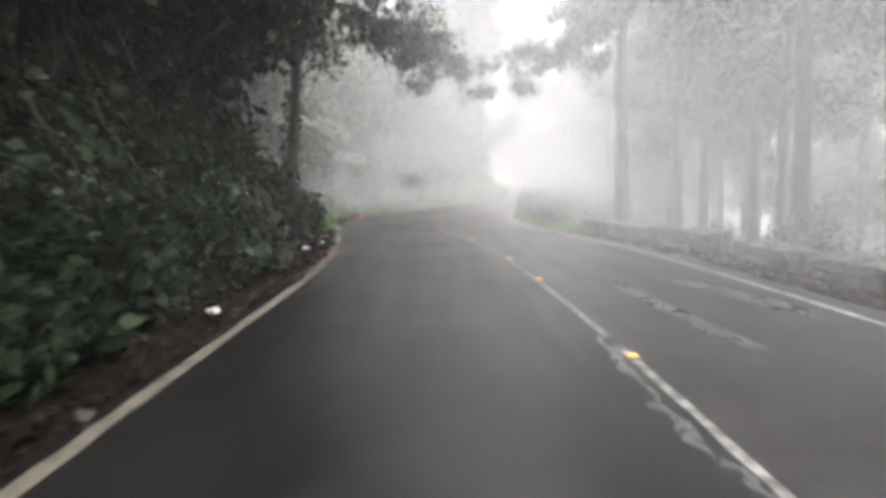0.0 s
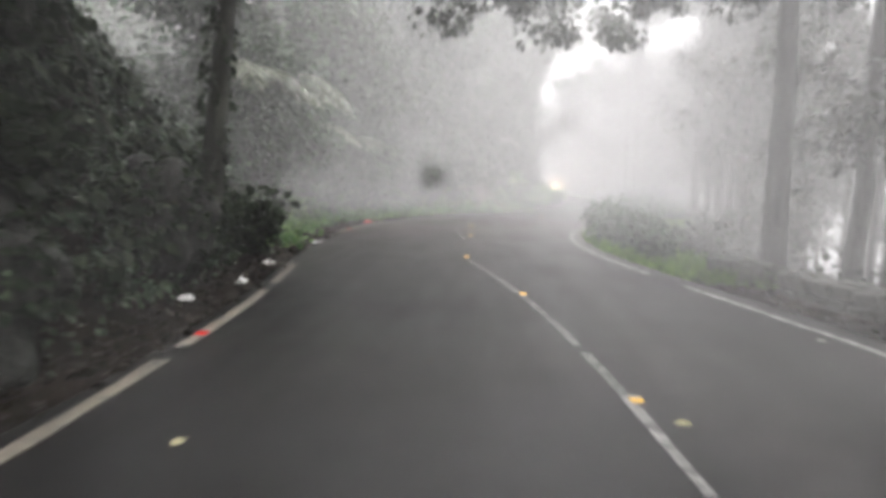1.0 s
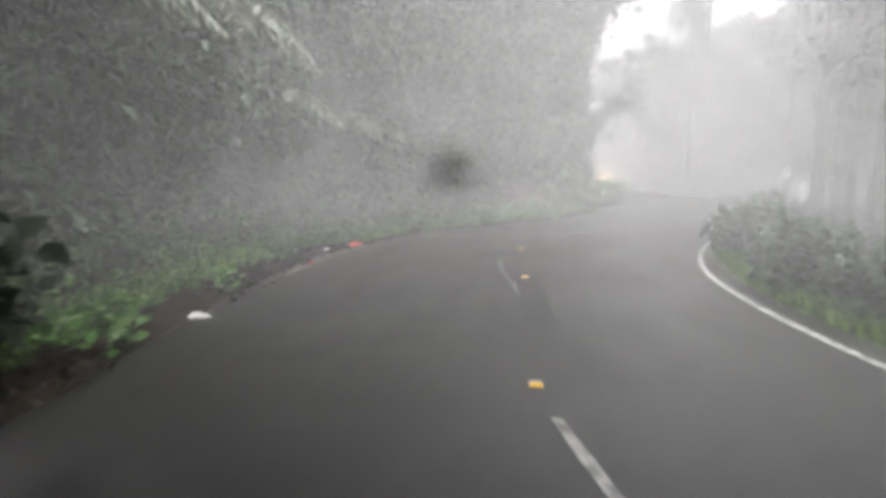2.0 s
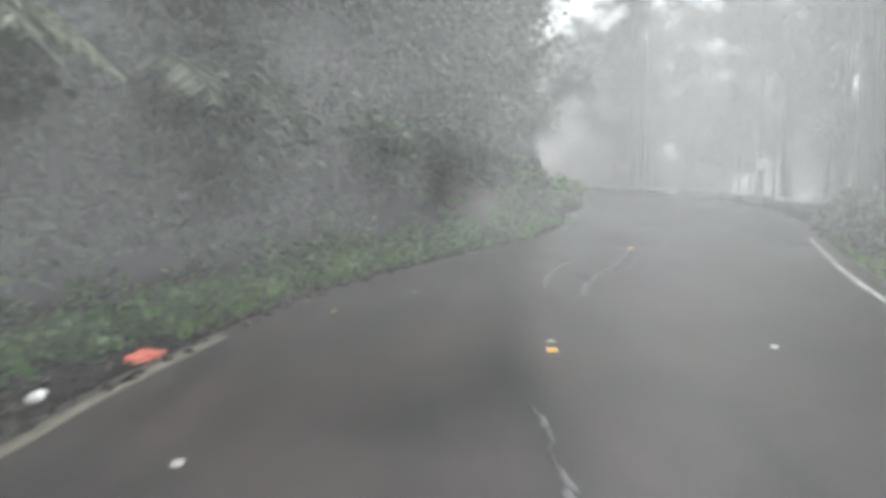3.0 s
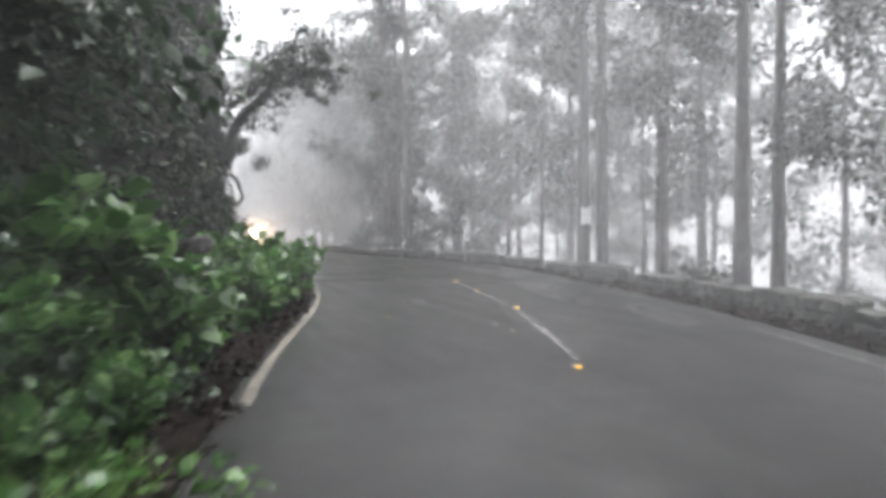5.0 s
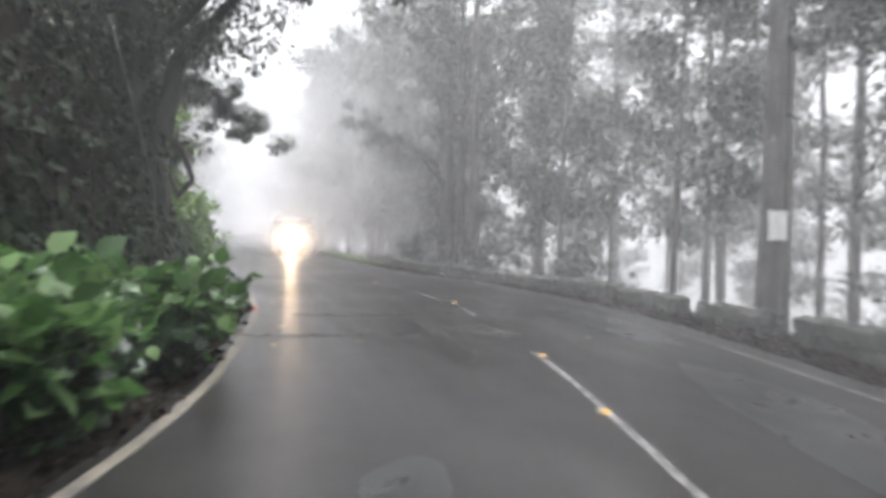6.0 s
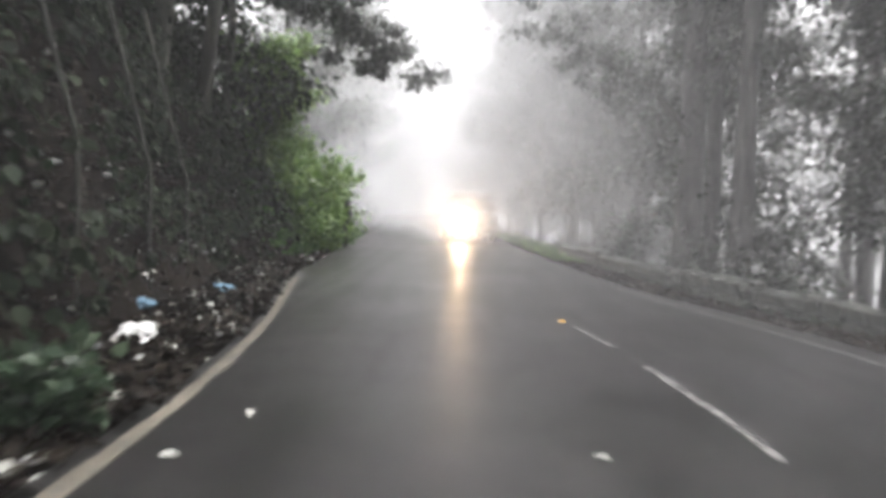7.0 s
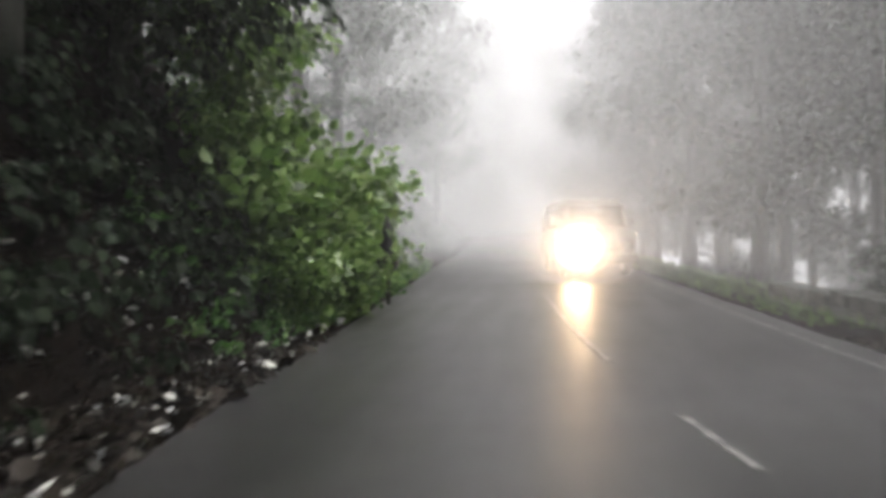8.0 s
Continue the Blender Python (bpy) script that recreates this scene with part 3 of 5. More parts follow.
for y in np.arange(3.0, 14.0, 2.2):
    mist_veil(float(y), VEIL_THIN, least=0.15)
for y in np.arange(15.0, 35.0, 1.5):
    mist_veil(float(y), VEIL_DENSE if y < 27 else VEIL, y < 17 or y > 33, True, 6.0)
for y in np.arange(36.8, 67.0, 2.0):
    mist_veil(float(y), VEIL, True, y < 59.0, 4.5 if y < 54 else 1.5, 0.3 if y < 55 else 0.08)
for y in np.arange(68.0, 92.0, 2.0):
    mist_veil(float(y), VEIL_FAR, y < 71, False)


def lamp_halo(x, y, z, radius, material):
    """An added disc of mist, lit from behind by the headlamp, that stands in for its glare."""
    v, f, uv = [(x, y, z)], [], [(1.0, 0.5)]
    sides = 28
    for k in range(1, 8):
        for i in range(sides):
            a = 2 * math.pi * i / sides
            v.append((x + math.cos(a) * radius * k / 7, y + 0.02 * math.sin(3 * a), z + math.sin(a) * radius * k / 7))
            uv.append((1 - k / 7, 0.5))
    for i in range(sides):
        f.append((0, 1 + i, 1 + (i + 1) % sides))
        for k in range(6):
            a, b = 1 + k * sides + i, 1 + k * sides + (i + 1) % sides
            f.append((a, a + sides, b + sides, b))
    me = mesh_from("mist_bank", v, f, True)
    layer = me.uv_layers.new(name="UVMap")
    for loop in me.loops:
        layer.data[loop.index].uv = uv[loop.vertex_index]
    ob = put("mist_bank", me, material)
    ob.visible_shadow = False
    return tagged(ob, "added mist disc that makes the headlamp's glare", "mist", kind="structure")


# five added discs that widen the lamp into a blob of glare
for gap, radius in ((0.2, 0.7), (0.35, 0.9), (0.6, 1.2), (0.9, 1.6), (1.3, 2.2)):
    lamp_halo(7.3, 73.8 - gap, 0.8, radius, HALO)


# ---- trees ----
TREE_GROUP = "trees below the road"


def limb_points(start, way, length, rise, rng, steps=6):
    p, d = Vector(start), Vector(way).normalized()
    out = [p.copy()]
    for _ in range(steps):
        d = (d + Vector((rng.uniform(-.25, .25), rng.uniform(-.25, .25), rise + rng.uniform(-.12, .12)))).normalized()
        p = p + d * (length / steps)
        out.append(p.copy())
    return out


def tree(x, y, height, radius, label, seed, lean=(0, 0), limbs=7, first=0.35, reach=2.2, leaf=0.16, count=2600, bark=None, foliage=None, shape=KITE, group=TREE_GROUP, clump=0.55, vine=0):
    rng, npr = random.Random(seed), np.random.default_rng(seed)
    base = gz(x, y)
    t = thing("tree", x, y, base, label, "tree", group)
    steps = 12
    axis = []
    for i in range(steps + 1):
        f = i / steps
        axis.append(Vector((lean[0] * f * height + rng.uniform(-1, 1) * 0.05 * f * 2, lean[1] * f * height + rng.uniform(-1, 1) * 0.05 * f * 2, -0.5 + f * (height + 0.5))))
    radii = [radius * (1.35 if i == 0 else 1.12 if i == 1 else 1.0) * (1 - 0.72 * i / steps) for i in range(steps + 1)]
    v, f = tube(axis, radii, 10, 0.08, rng)
    put("trunk", mesh_from("trunk", v, f, True), bark or BARK, t)
    tips = []
    for k in range(limbs):
        fr = first + (0.97 - first) * (k + rng.random() * 0.8) / limbs
        i = min(int(fr * steps), steps - 1)
        at = axis[i].lerp(axis[i + 1], fr * steps - i)
        a = rng.uniform(0, 2 * math.pi)
        ln = reach * rng.uniform(0.6, 1.15) * (1.15 - 0.5 * fr)
        pts = limb_points(at, (math.cos(a), math.sin(a), 0.25), ln, 0.10, rng)
        r0 = max(0.016, radii[i] * 0.32)
        v, f = tube(pts, [r0 * (1 - 0.8 * j / 6) for j in range(7)], 5)
        put("branch", mesh_from("branch", v, f, True), bark or BARK, t)
        tips += pts[2:]
        for _ in range(2):
            p2 = limb_points(pts[3 + rng.randrange(3)], (rng.uniform(-1, 1), rng.uniform(-1, 1), 0.1), ln * 0.5, 0.05, rng, 3)
            tips += p2[1:]
    tips += [axis[-1], axis[-2]]
    centres = np.array([tuple(p) for p in tips])
    each = max(4, count // len(centres))
    pos, way = clusters(centres, npr.uniform(0.5, 1.2, len(centres)) * clump, each, npr, -0.3)
    put("crown", leaves("crown", pos, way, npr.uniform(0.6, 1.3, len(pos)) * leaf, shape, npr), foliage or LEAF_TREE, t)
    if vine:
        a = npr.random(vine) * 2 * np.pi
        h = npr.random(vine) * height * 0.7
        fr = h / height
        rr = radius * (1.05 - 0.7 * fr)
        pos = np.stack([lean[0] * h + np.cos(a) * rr, lean[1] * h + np.sin(a) * rr, h], 1)
        way = np.stack([np.cos(a), np.sin(a), npr.uniform(-1.2, 0.1, vine)], 1)
        put("vine", leaves("vine", pos, way, npr.uniform(0.08, 0.2, vine), BROAD, npr), LEAF_DARK, t, "dark climbing vine leaves")
    return t


TALL = "tall straight grey trunk with a thin high crown"
FOREST = "tall misty forest tree deep on the slope below the road"
YOUNG = "slender young tree with drooping leaves"
# trees that stand behind the parapet
NAMED = [(6.6, 11.6, 15, 0.17, 0), (5.5, 13.3, 14, 0.11, 1), (5.95, 16.1, 13, 0.17, 1), (5.2, 18.1, 15, 0.20, 0), (6.9, 18.8, 13, 0.19, 1), (7.6, 14.2, 12, 0.13, 1),
         (9.8, 36.6, 17, 0.20, 0), (10.6, 37.3, 16, 0.15, 0), (11.5, 38.3, 17, 0.22, 0), (10.9, 35.6, 15, 0.13, 1), (12.5, 38.6, 15, 0.12, 0),
         (14.3, 44.4, 16, 0.17, 0), (14.0, 49.9, 15, 0.19, 0), (16.3, 52.0, 17, 0.24, 0), (14.8, 53.6, 11, 0.10, 1), (14.8, 59.3, 12, 0.12, 1), (15.3, 61.7, 12, 0.10, 1),
         (17.4, 50.2, 14, 0.17, 0), (12.9, 65.2, 17, 0.36, 0), (13.7, 65.9, 16, 0.22, 0), (14.6, 66.8, 14, 0.16, 0), (16.3, 80.1, 16, 0.20, 0), (14.6, 79.0, 15, 0.15, 0)]
for i, (x, y, h, r, young) in enumerate(NAMED):
    if young:
        tree(x, y, h, r, YOUNG + " behind the parapet", 100 + i, (0.01, -0.015), 12, 0.24, 2.3, 0.19, 5200, clump=0.7)
    else:
        tree(x, y, h, r, TALL, 100 + i, ((i % 3 - 1) * 0.012, (i % 4 - 1.5) * 0.01), 10, 0.38, 3.0, 0.18, 3600, clump=0.8, vine=260 if r > 0.28 else 0)
# deeper forest: copies of three trees
models = [tree(11.5, 26.0, 15, 0.16, FOREST, 301, (0.01, 0), 11, 0.2, 3.0, 0.20, 5000, clump=0.85),
          tree(13.5, 31.0, 13, 0.12, "slender misty tree deep on the slope below the road", 302, (-0.015, 0.01), 12, 0.12, 2.6, 0.20, 5200, clump=0.85),
          tree(20.0, 58.0, 17, 0.2, FOREST, 303, (0.0, 0.012), 11, 0.25, 3.4, 0.20, 5200, clump=0.9)]
deep = random.Random(7)
for k in range(64):
    y = -4 + 104 * (k + deep.random()) / 64
    off = deep.choice((4.6, 7.5, 9.5, 12.5, 15.0)) + deep.uniform(-0.8, 0.8)
    x = float(xr(y)) + off
    s = deep.uniform(0.75, 1.15)
    copy_thing(deep.choice(models), pose(x, y, max(gz(x, y), -4.2), 0, 0, deep.uniform(0, 360)) @ Matrix.Diagonal((s, s, s, 1)))


def shrub(x, y, size, label, seed, foliage, leaf=0.12, count=700, shape=BROAD, category="shrub", group="roadside shrubs", lift=0.0, spread=1.0):
    rng, npr = random.Random(seed), np.random.default_rng(seed)
    t = thing("shrub", x, y, gz(x, y) + lift, label, category, group)
    tips = []
    for k in range(7):
        a = rng.uniform(0, 2 * math.pi)
        pts = limb_points((0, 0, -0.1), (math.cos(a) * 0.6 * spread, math.sin(a) * 0.6 * spread, 1), size * rng.uniform(0.7, 1.1), 0.02, rng, 4)
        v, f = tube(pts, [0.016 * size, 0.014 * size, 0.011 * size, 0.008 * size, 0.004 * size], 4)
        put("stem", mesh_from("stem", v, f, True), DARK_BARK, t)
        tips += pts[1:]
    centres = np.array([tuple(p) for p in tips])
    pos, way = clusters(centres, size * 0.34, max(3, count // len(centres)), npr, 0.1, 0.8)
    pos[:, 2] = np.maximum(pos[:, 2], 0.02)
    put("foliage", leaves("foliage", pos, way, npr.uniform(0.6, 1.3, len(pos)) * leaf, shape, npr), foliage, t)
    return t


def spread_copies(model, places, rng, low=0.8, high=1.25):
    for x, y, s in places:
        s *= rng.uniform(low, high)
        copy_thing(model, pose(x, y, gz(x, y), 0, 0, rng.uniform(0, 360)) @ Matrix.Diagonal((s, s, s, 1)))


# ---- the left bank ----
def bank_cover(name, y0, y1, n, d0, d1, leaf, shape, material, label, seed, hang=-0.5, lift=0.25, clump=0.3, each=14):
    """Leaf cover that grows out of the bank's own surface."""
    npr = np.random.default_rng(seed)
    y = npr.uniform(y0, y1, n)
    d = npr.uniform(d0, d1, n)
    x = xl(y) - (np.interp(y, BANK_Y, BANK_GAP) + d) / lean_of(y)
    keep = (y < 34.2) | (y > 36.2) | (d > 0.9)
    x, y, n = x[keep], y[keep], int(keep.sum())
    z = ground_z(x, y)
    centres = np.stack([x + 0.15, y, z + npr.uniform(0, lift, n)], 1)
    pos, way = clusters(centres, npr.uniform(0.5, 1.3, n) * clump, each, npr, hang)
    way[:, 0] += 0.45
    return tagged(put(name, leaves(name, pos, way, npr.uniform(0.55, 1.35, len(pos)) * leaf, shape, npr), material), label, "plants", kind="stuff")


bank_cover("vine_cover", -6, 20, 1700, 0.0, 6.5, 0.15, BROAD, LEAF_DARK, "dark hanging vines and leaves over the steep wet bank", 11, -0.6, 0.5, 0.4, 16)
bank_cover("moss_cover", -4, 16, 900, 0.0, 1.6, 0.07, KITE, LEAF_MID, "mossy green small leaves on the lower bank", 12, -0.3, 0.2, 0.25, 16)
bank_cover("hillside_cover", 18, 44, 1500, 0.6, 9.0, 0.18, BROAD, LEAF_MID, "grey-green leafy undergrowth on the hillside", 13, -0.3, 0.6, 0.5, 16)
bank_cover("hillside_cover", 34, 50, 900, 0.8, 6.0, 0.14, BROAD, LEAF_DARK, "dark leafy undergrowth on the hillside", 14, -0.3, 0.5, 0.4, 20)
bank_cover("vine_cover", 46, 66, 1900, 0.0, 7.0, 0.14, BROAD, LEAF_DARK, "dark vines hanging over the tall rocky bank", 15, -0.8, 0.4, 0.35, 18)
bank_cover("hillside_cover", 66, 90, 1100, 0.3, 9.0, 0.16, BROAD, LEAF_MID, "green leafy undergrowth on the hillside", 16, -0.3, 0.6, 0.5, 16)
bank_cover("low_weeds", 18, 38, 420, -0.9, 0.9, 0.10, BROAD, LEAF_BRIGHT, "fresh green weeds along the road's edge", 17, 0.3, 0.2, 0.22, 16)
bank_cover("low_weeds", 39, 51, 260, -0.7, 0.6, 0.09, BROAD, LEAF_MID, "fresh green weeds along the road's edge", 18, 0.3, 0.2, 0.2, 14)
bank_cover("low_weeds", 64, 78, 260, -0.4, 0.9, 0.10, BROAD, LEAF_BRIGHT, "fresh green weeds along the road's edge", 19, 0.3, 0.25, 0.22, 14)


def grass_cover(name, side, y0, y1, n, d0, d1, length, seed, material=None, label="wet grass along the road's edge"):
    npr = np.random.default_rng(seed)
    y, d = npr.uniform(y0, y1, n), npr.uniform(d0, d1, n)
    x = (xl(y) - d / lean_of(y)) if side < 0 else (xr(y) + d / lean_of(y))
    pos = np.stack([x, y, ground_z(x, y)], 1)
    way = npr.normal(size=(n, 3)) * 0.45 + np.array([0, 0, 1.0])
    return tagged(put(name, leaves(name, pos, way, npr.uniform(0.5, 1.3, n) * length, BLADE, npr), material or GRASS), label, "grass", kind="stuff")


grass_cover("grass", -1, 26, 38, 9000, 0.25, 1.5, 0.22, 21)
grass_cover("grass", -1, 17, 26, 3500, 0.7, 1.9, 0.25, 22)
grass_cover("grass", -1, 66, 80, 3500, 0.3, 1.5, 0.25, 23)
grass_cover("grass", 1, 16, 33, 9000, 0.25, 2.2, 0.28, 24)
grass_cover("grass", 1, 32, 67, 7000, 1.3, 2.6, 0.16, 26, LEAF_DARK, "dark wet grass and weeds round the parapet")
grass_cover("grass", 1, 67, 88, 5000, 0.6, 2.8, 0.22, 25)

def earth_slump():
    """Bare red earth where the bank has slid."""
    v, f = [], []
    ys, ds = np.linspace(34.0, 36.4, 20), np.linspace(0.7, 2.0, 12)
    for i, y in enumerate(ys):
        for j, d in enumerate(ds):
            x = float(xl(y)) - d / float(lean_of(y))
            rim = min(i, len(ys) - 1 - i, j, len(ds) - 1 - j)
            v.append((x, y, gz(x, y) + (-0.05 if rim == 0 else 0.06 + 0.07 * noise.noise((x * 2, y * 2, 0)))))
    w = len(ds)
    for i in range(len(ys) - 1):
        for j in range(w - 1):
            a = i * w + j
            f.append((a, a + 1, a + w + 1, a + w))
    return tagged(put("earth_slump", mesh_from("earth_slump", v, f, True), RED_SOIL), "bare reddish earth where the bank has slid", "earth", kind="structure")


earth_slump()


# boulder and leaning tree on the first bank
def boulder(x, y, z, sx, sy, sz, seed, label, material=ROCK, name="boulder"):
    bm = bmesh.new()
    bmesh.ops.create_icosphere(bm, subdivisions=4, radius=1.0)
    off = Vector((seed * 3.1, seed * 1.7, 0))
    for v in bm.verts:
        k = 1 + 0.42 * noise.noise(v.co * 1.3 + off) + 0.2 * noise.noise(v.co * 3.4 + off) + 0.06 * noise.noise(v.co * 9 + off)
        v.co = Vector((v.co.x * sx, v.co.y * sy, v.co.z * sz)) * k
    ob = part(name, bm, material, smooth=True)
    ob.matrix_basis = pose(x, y, z)
    npr = np.random.default_rng(seed)
    pos = npr.normal(size=(420, 3))
    pos /= np.linalg.norm(pos, axis=1, keepdims=True)
    pos[:, 2] = np.abs(pos[:, 2]) - 0.1
    put("creeper", leaves("creeper", pos * np.array([sx, sy, sz]), pos + np.array([0, 0, -0.5]), npr.uniform(0.05, 0.14, 420), BROAD, npr), LEAF_DARK, ob, "dark creeper leaves")
    return tagged(ob, label, "rock", "rocks in the bank")


boulder(-3.4, 13.6, 0.75, 0.55, 0.65, 0.7, 3, "rounded dark mossy boulder jutting out of the bank")
boulder(-3.2, 10.6, 0.5, 0.6, 0.8, 0.7, 5, "dark wet boulder half sunk in the bank")
boulder(2.3, 42.5, 0.6, 0.6, 0.8, 0.7, 6, "dark wet boulder among the leaves of the bank")
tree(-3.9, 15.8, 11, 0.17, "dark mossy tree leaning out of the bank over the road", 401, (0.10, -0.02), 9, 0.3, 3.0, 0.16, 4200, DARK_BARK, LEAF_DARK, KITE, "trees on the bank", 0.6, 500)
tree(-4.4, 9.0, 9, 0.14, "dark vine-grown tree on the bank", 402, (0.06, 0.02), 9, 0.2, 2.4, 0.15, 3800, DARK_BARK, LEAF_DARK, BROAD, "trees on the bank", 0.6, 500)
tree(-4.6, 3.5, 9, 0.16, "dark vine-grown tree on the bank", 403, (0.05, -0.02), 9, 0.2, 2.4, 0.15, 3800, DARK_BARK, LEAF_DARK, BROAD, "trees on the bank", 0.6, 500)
# added trees, most behind the start and unseen, that keep sky light off the bank
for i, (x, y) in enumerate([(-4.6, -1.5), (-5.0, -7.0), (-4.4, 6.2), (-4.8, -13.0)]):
    tree(x, y, 14, 0.22, "tall vine-grown tree added to shade the road", 430 + i, (0.16, 0.01), 16, 0.42, 6.5, 0.30, 7500, DARK_BARK, LEAF_DARK, KITE, "trees on the bank", 0.9, 400)
# added canopy above the view, there only to shade the left lane and bank
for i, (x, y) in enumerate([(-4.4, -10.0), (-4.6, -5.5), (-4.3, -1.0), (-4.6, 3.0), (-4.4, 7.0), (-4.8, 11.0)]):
    tree(x, y, 8.5, 0.2, "broad dark tree added overhead to shade the road", 415 + i, (0.24, 0.0), 18, 0.5, 4.6, 0.40, 9000, DARK_BARK, LEAF_DARK, KITE, "trees on the bank", 1.3, 300)
# two more added crowns that block the sky over the rocky bank
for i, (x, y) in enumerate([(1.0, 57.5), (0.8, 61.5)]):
    tree(x, y, 8.5, 0.2, "broad dark tree added overhead to shade the road", 422 + i, (0.18, 0.0), 18, 0.5, 4.2, 0.40, 9000, DARK_BARK, LEAF_DARK, KITE, "trees on the bank", 1.3, 300)
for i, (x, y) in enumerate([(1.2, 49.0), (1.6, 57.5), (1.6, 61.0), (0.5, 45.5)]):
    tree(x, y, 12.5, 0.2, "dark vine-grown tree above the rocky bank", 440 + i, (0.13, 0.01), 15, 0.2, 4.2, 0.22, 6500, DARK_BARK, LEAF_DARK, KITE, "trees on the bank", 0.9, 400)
for i, (x, y) in enumerate([(15.0, 70.5), (14.2, 74.0), (13.5, 78.0), (13.0, 83.0), (11.0, 88.0), (16.5, 64.0)]):
    tree(x, y, 15, 0.22, "dense misty tree beside the road", 450 + i, (-0.02, 0.01), 14, 0.10, 3.4, 0.22, 7000, None, LEAF_TREE, KITE, TREE_GROUP, 1.0)
for i, y in enumerate((22.5, 25.0, 27.4, 29.6, 31.6)):
    tree(float(xl(y)) - 2.5, y, 4.2 + (i % 3) * 0.7, 0.05, "leafy sapling on the hillside beside the road", 460 + i, (0.06, 0.0), 10, 0.12, 1.6, 0.16, 2600, DARK_BARK, LEAF_MID, BROAD, "saplings on the bank", 0.6)
for i, (x, y) in enumerate([(0.2, 77.0), (0.0, 81.0), (-0.4, 85.0), (0.0, 89.5), (11.8, 75.0), (11.2, 80.0), (11.0, 85.0), (10.5, 90.5), (0.2, 95.0), (9.8, 97.0), (3.2, 106.0), (-0.8, 101.0), (6.6, 109.0)]):
    tree(x, y, 14, 0.22, "dense misty tree beside the climbing road", 470 + i, (0.02, -0.01), 14, 0.12, 3.8, 0.22, 6500, None, LEAF_TREE, KITE, TREE_GROUP, 1.1)
for i, (x, y) in enumerate([(-4.3, 10.5), (-4.8, 13.0), (-4.4, 7.6), (-4.6, 2.0), (-4.4, 4.8), (-4.5, -3.5)]):
    tree(x, y, 8.5, 0.15, "dense dark vine-hung tree on the bank", 490 + i, (0.07, 0.0), 16, 0.04, 2.6, 0.22, 9000, DARK_BARK, LEAF_DARK, KITE, "trees on the bank", 1.15, 300)
for i, y in enumerate((20.5, 23.0, 25.4, 27.6, 29.8, 31.8, 33.6, 35.4, 37.4, 39.4, 41.6)):
    tree(float(xl(y)) - 2.7 - (i % 3) * 0.6, y, 7.0 + (i % 4) * 0.8, 0.09, "dense leafy tree on the misty hillside", 520 + i, (0.05, 0.0), 14, 0.05, 2.4, 0.22, 6500, DARK_BARK, LEAF_MID, KITE, "trees on the bank", 1.0)
tree(-6.2, 21.5, 12, 0.15, "tree on the hillside with leafy boughs over the road", 404, (0.10, 0.0), 10, 0.3, 3.4, 0.14, 4200, DARK_BARK, LEAF_TREE, KITE, "trees on the bank", 0.5)
tree(-1.9, 36.6, 9, 0.09, "thin crooked dark tree on the hillside", 405, (0.03, 0.02), 9, 0.25, 2.2, 0.15, 3200, DARK_BARK, LEAF_DARK, BROAD, "trees on the bank", 0.5)
tree(-0.6, 39.5, 11, 0.14, "dense dark tree on the hillside", 406, (0.05, -0.03), 11, 0.12, 2.6, 0.17, 5200, DARK_BARK, LEAF_DARK, BROAD, "trees on the bank", 0.7)
tree(-4.0, 31.5, 12, 0.15, "dense leafy tree on the hillside", 407, (0.05, 0.0), 11, 0.12, 2.8, 0.17, 5200, DARK_BARK, LEAF_MID, BROAD, "trees on the bank", 0.7)
tree(-5.5, 26.5, 12, 0.15, "dense leafy tree on the hillside", 408, (0.05, 0.0), 11, 0.12, 2.8, 0.17, 5200, DARK_BARK, LEAF_MID, BROAD, "trees on the bank", 0.7)
tree(3.4, 53.6, 12, 0.42, "massive dark vine-covered tree on the bank", 409, (0.02, -0.05), 9, 0.3, 3.2, 0.14, 4600, DARK_BARK, LEAF_TREE, KITE, "trees on the bank", 0.55, 1400)
tree(1.4, 63.5, 11, 0.18, "tree with leafy boughs hanging over the road", 410, (0.14, 0.0), 11, 0.25, 3.2, 0.15, 5200, DARK_BARK, LEAF_TREE, KITE, "trees on the bank", 0.5)
tree(1.7, 67.0, 3.8, 0.08, "lime-green leafy young tree beside the road", 411, (0.10, 0.0), 13, 0.10, 1.5, 0.15, 6000, DARK_BARK, LEAF_LIME, BROAD, "trees on the bank", 0.55)
tree(1.2, 65.6, 7.5, 0.14, "dense dark leafy tree above the leaf litter", 414, (0.06, 0.0), 16, 0.12, 2.6, 0.22, 8000, DARK_BARK, LEAF_DARK, KITE, "trees on the bank", 1.0)
tree(-4.0, 12.3, 6.5, 0.12, "dense dark bush-like tree on the rocky bank", 425, (0.05, 0.0), 16, 0.04, 1.7, 0.18, 9000, DARK_BARK, LEAF_DARK, BROAD, "trees on the bank", 0.8)
tree(0.5, 73.0, 12, 0.18, "misty tree on the hillside", 412, (0.05, 0.0), 11, 0.15, 3.0, 0.16, 4600, DARK_BARK, LEAF_MID, BROAD, "trees on the bank", 0.7)
tree(-2.5, 84.0, 13, 0.2, "misty tree on the hillside", 413, (0.05, 0.0), 11, 0.15, 3.0, 0.16, 4600, DARK_BARK, LEAF_MID, BROAD, "trees on the bank", 0.7)


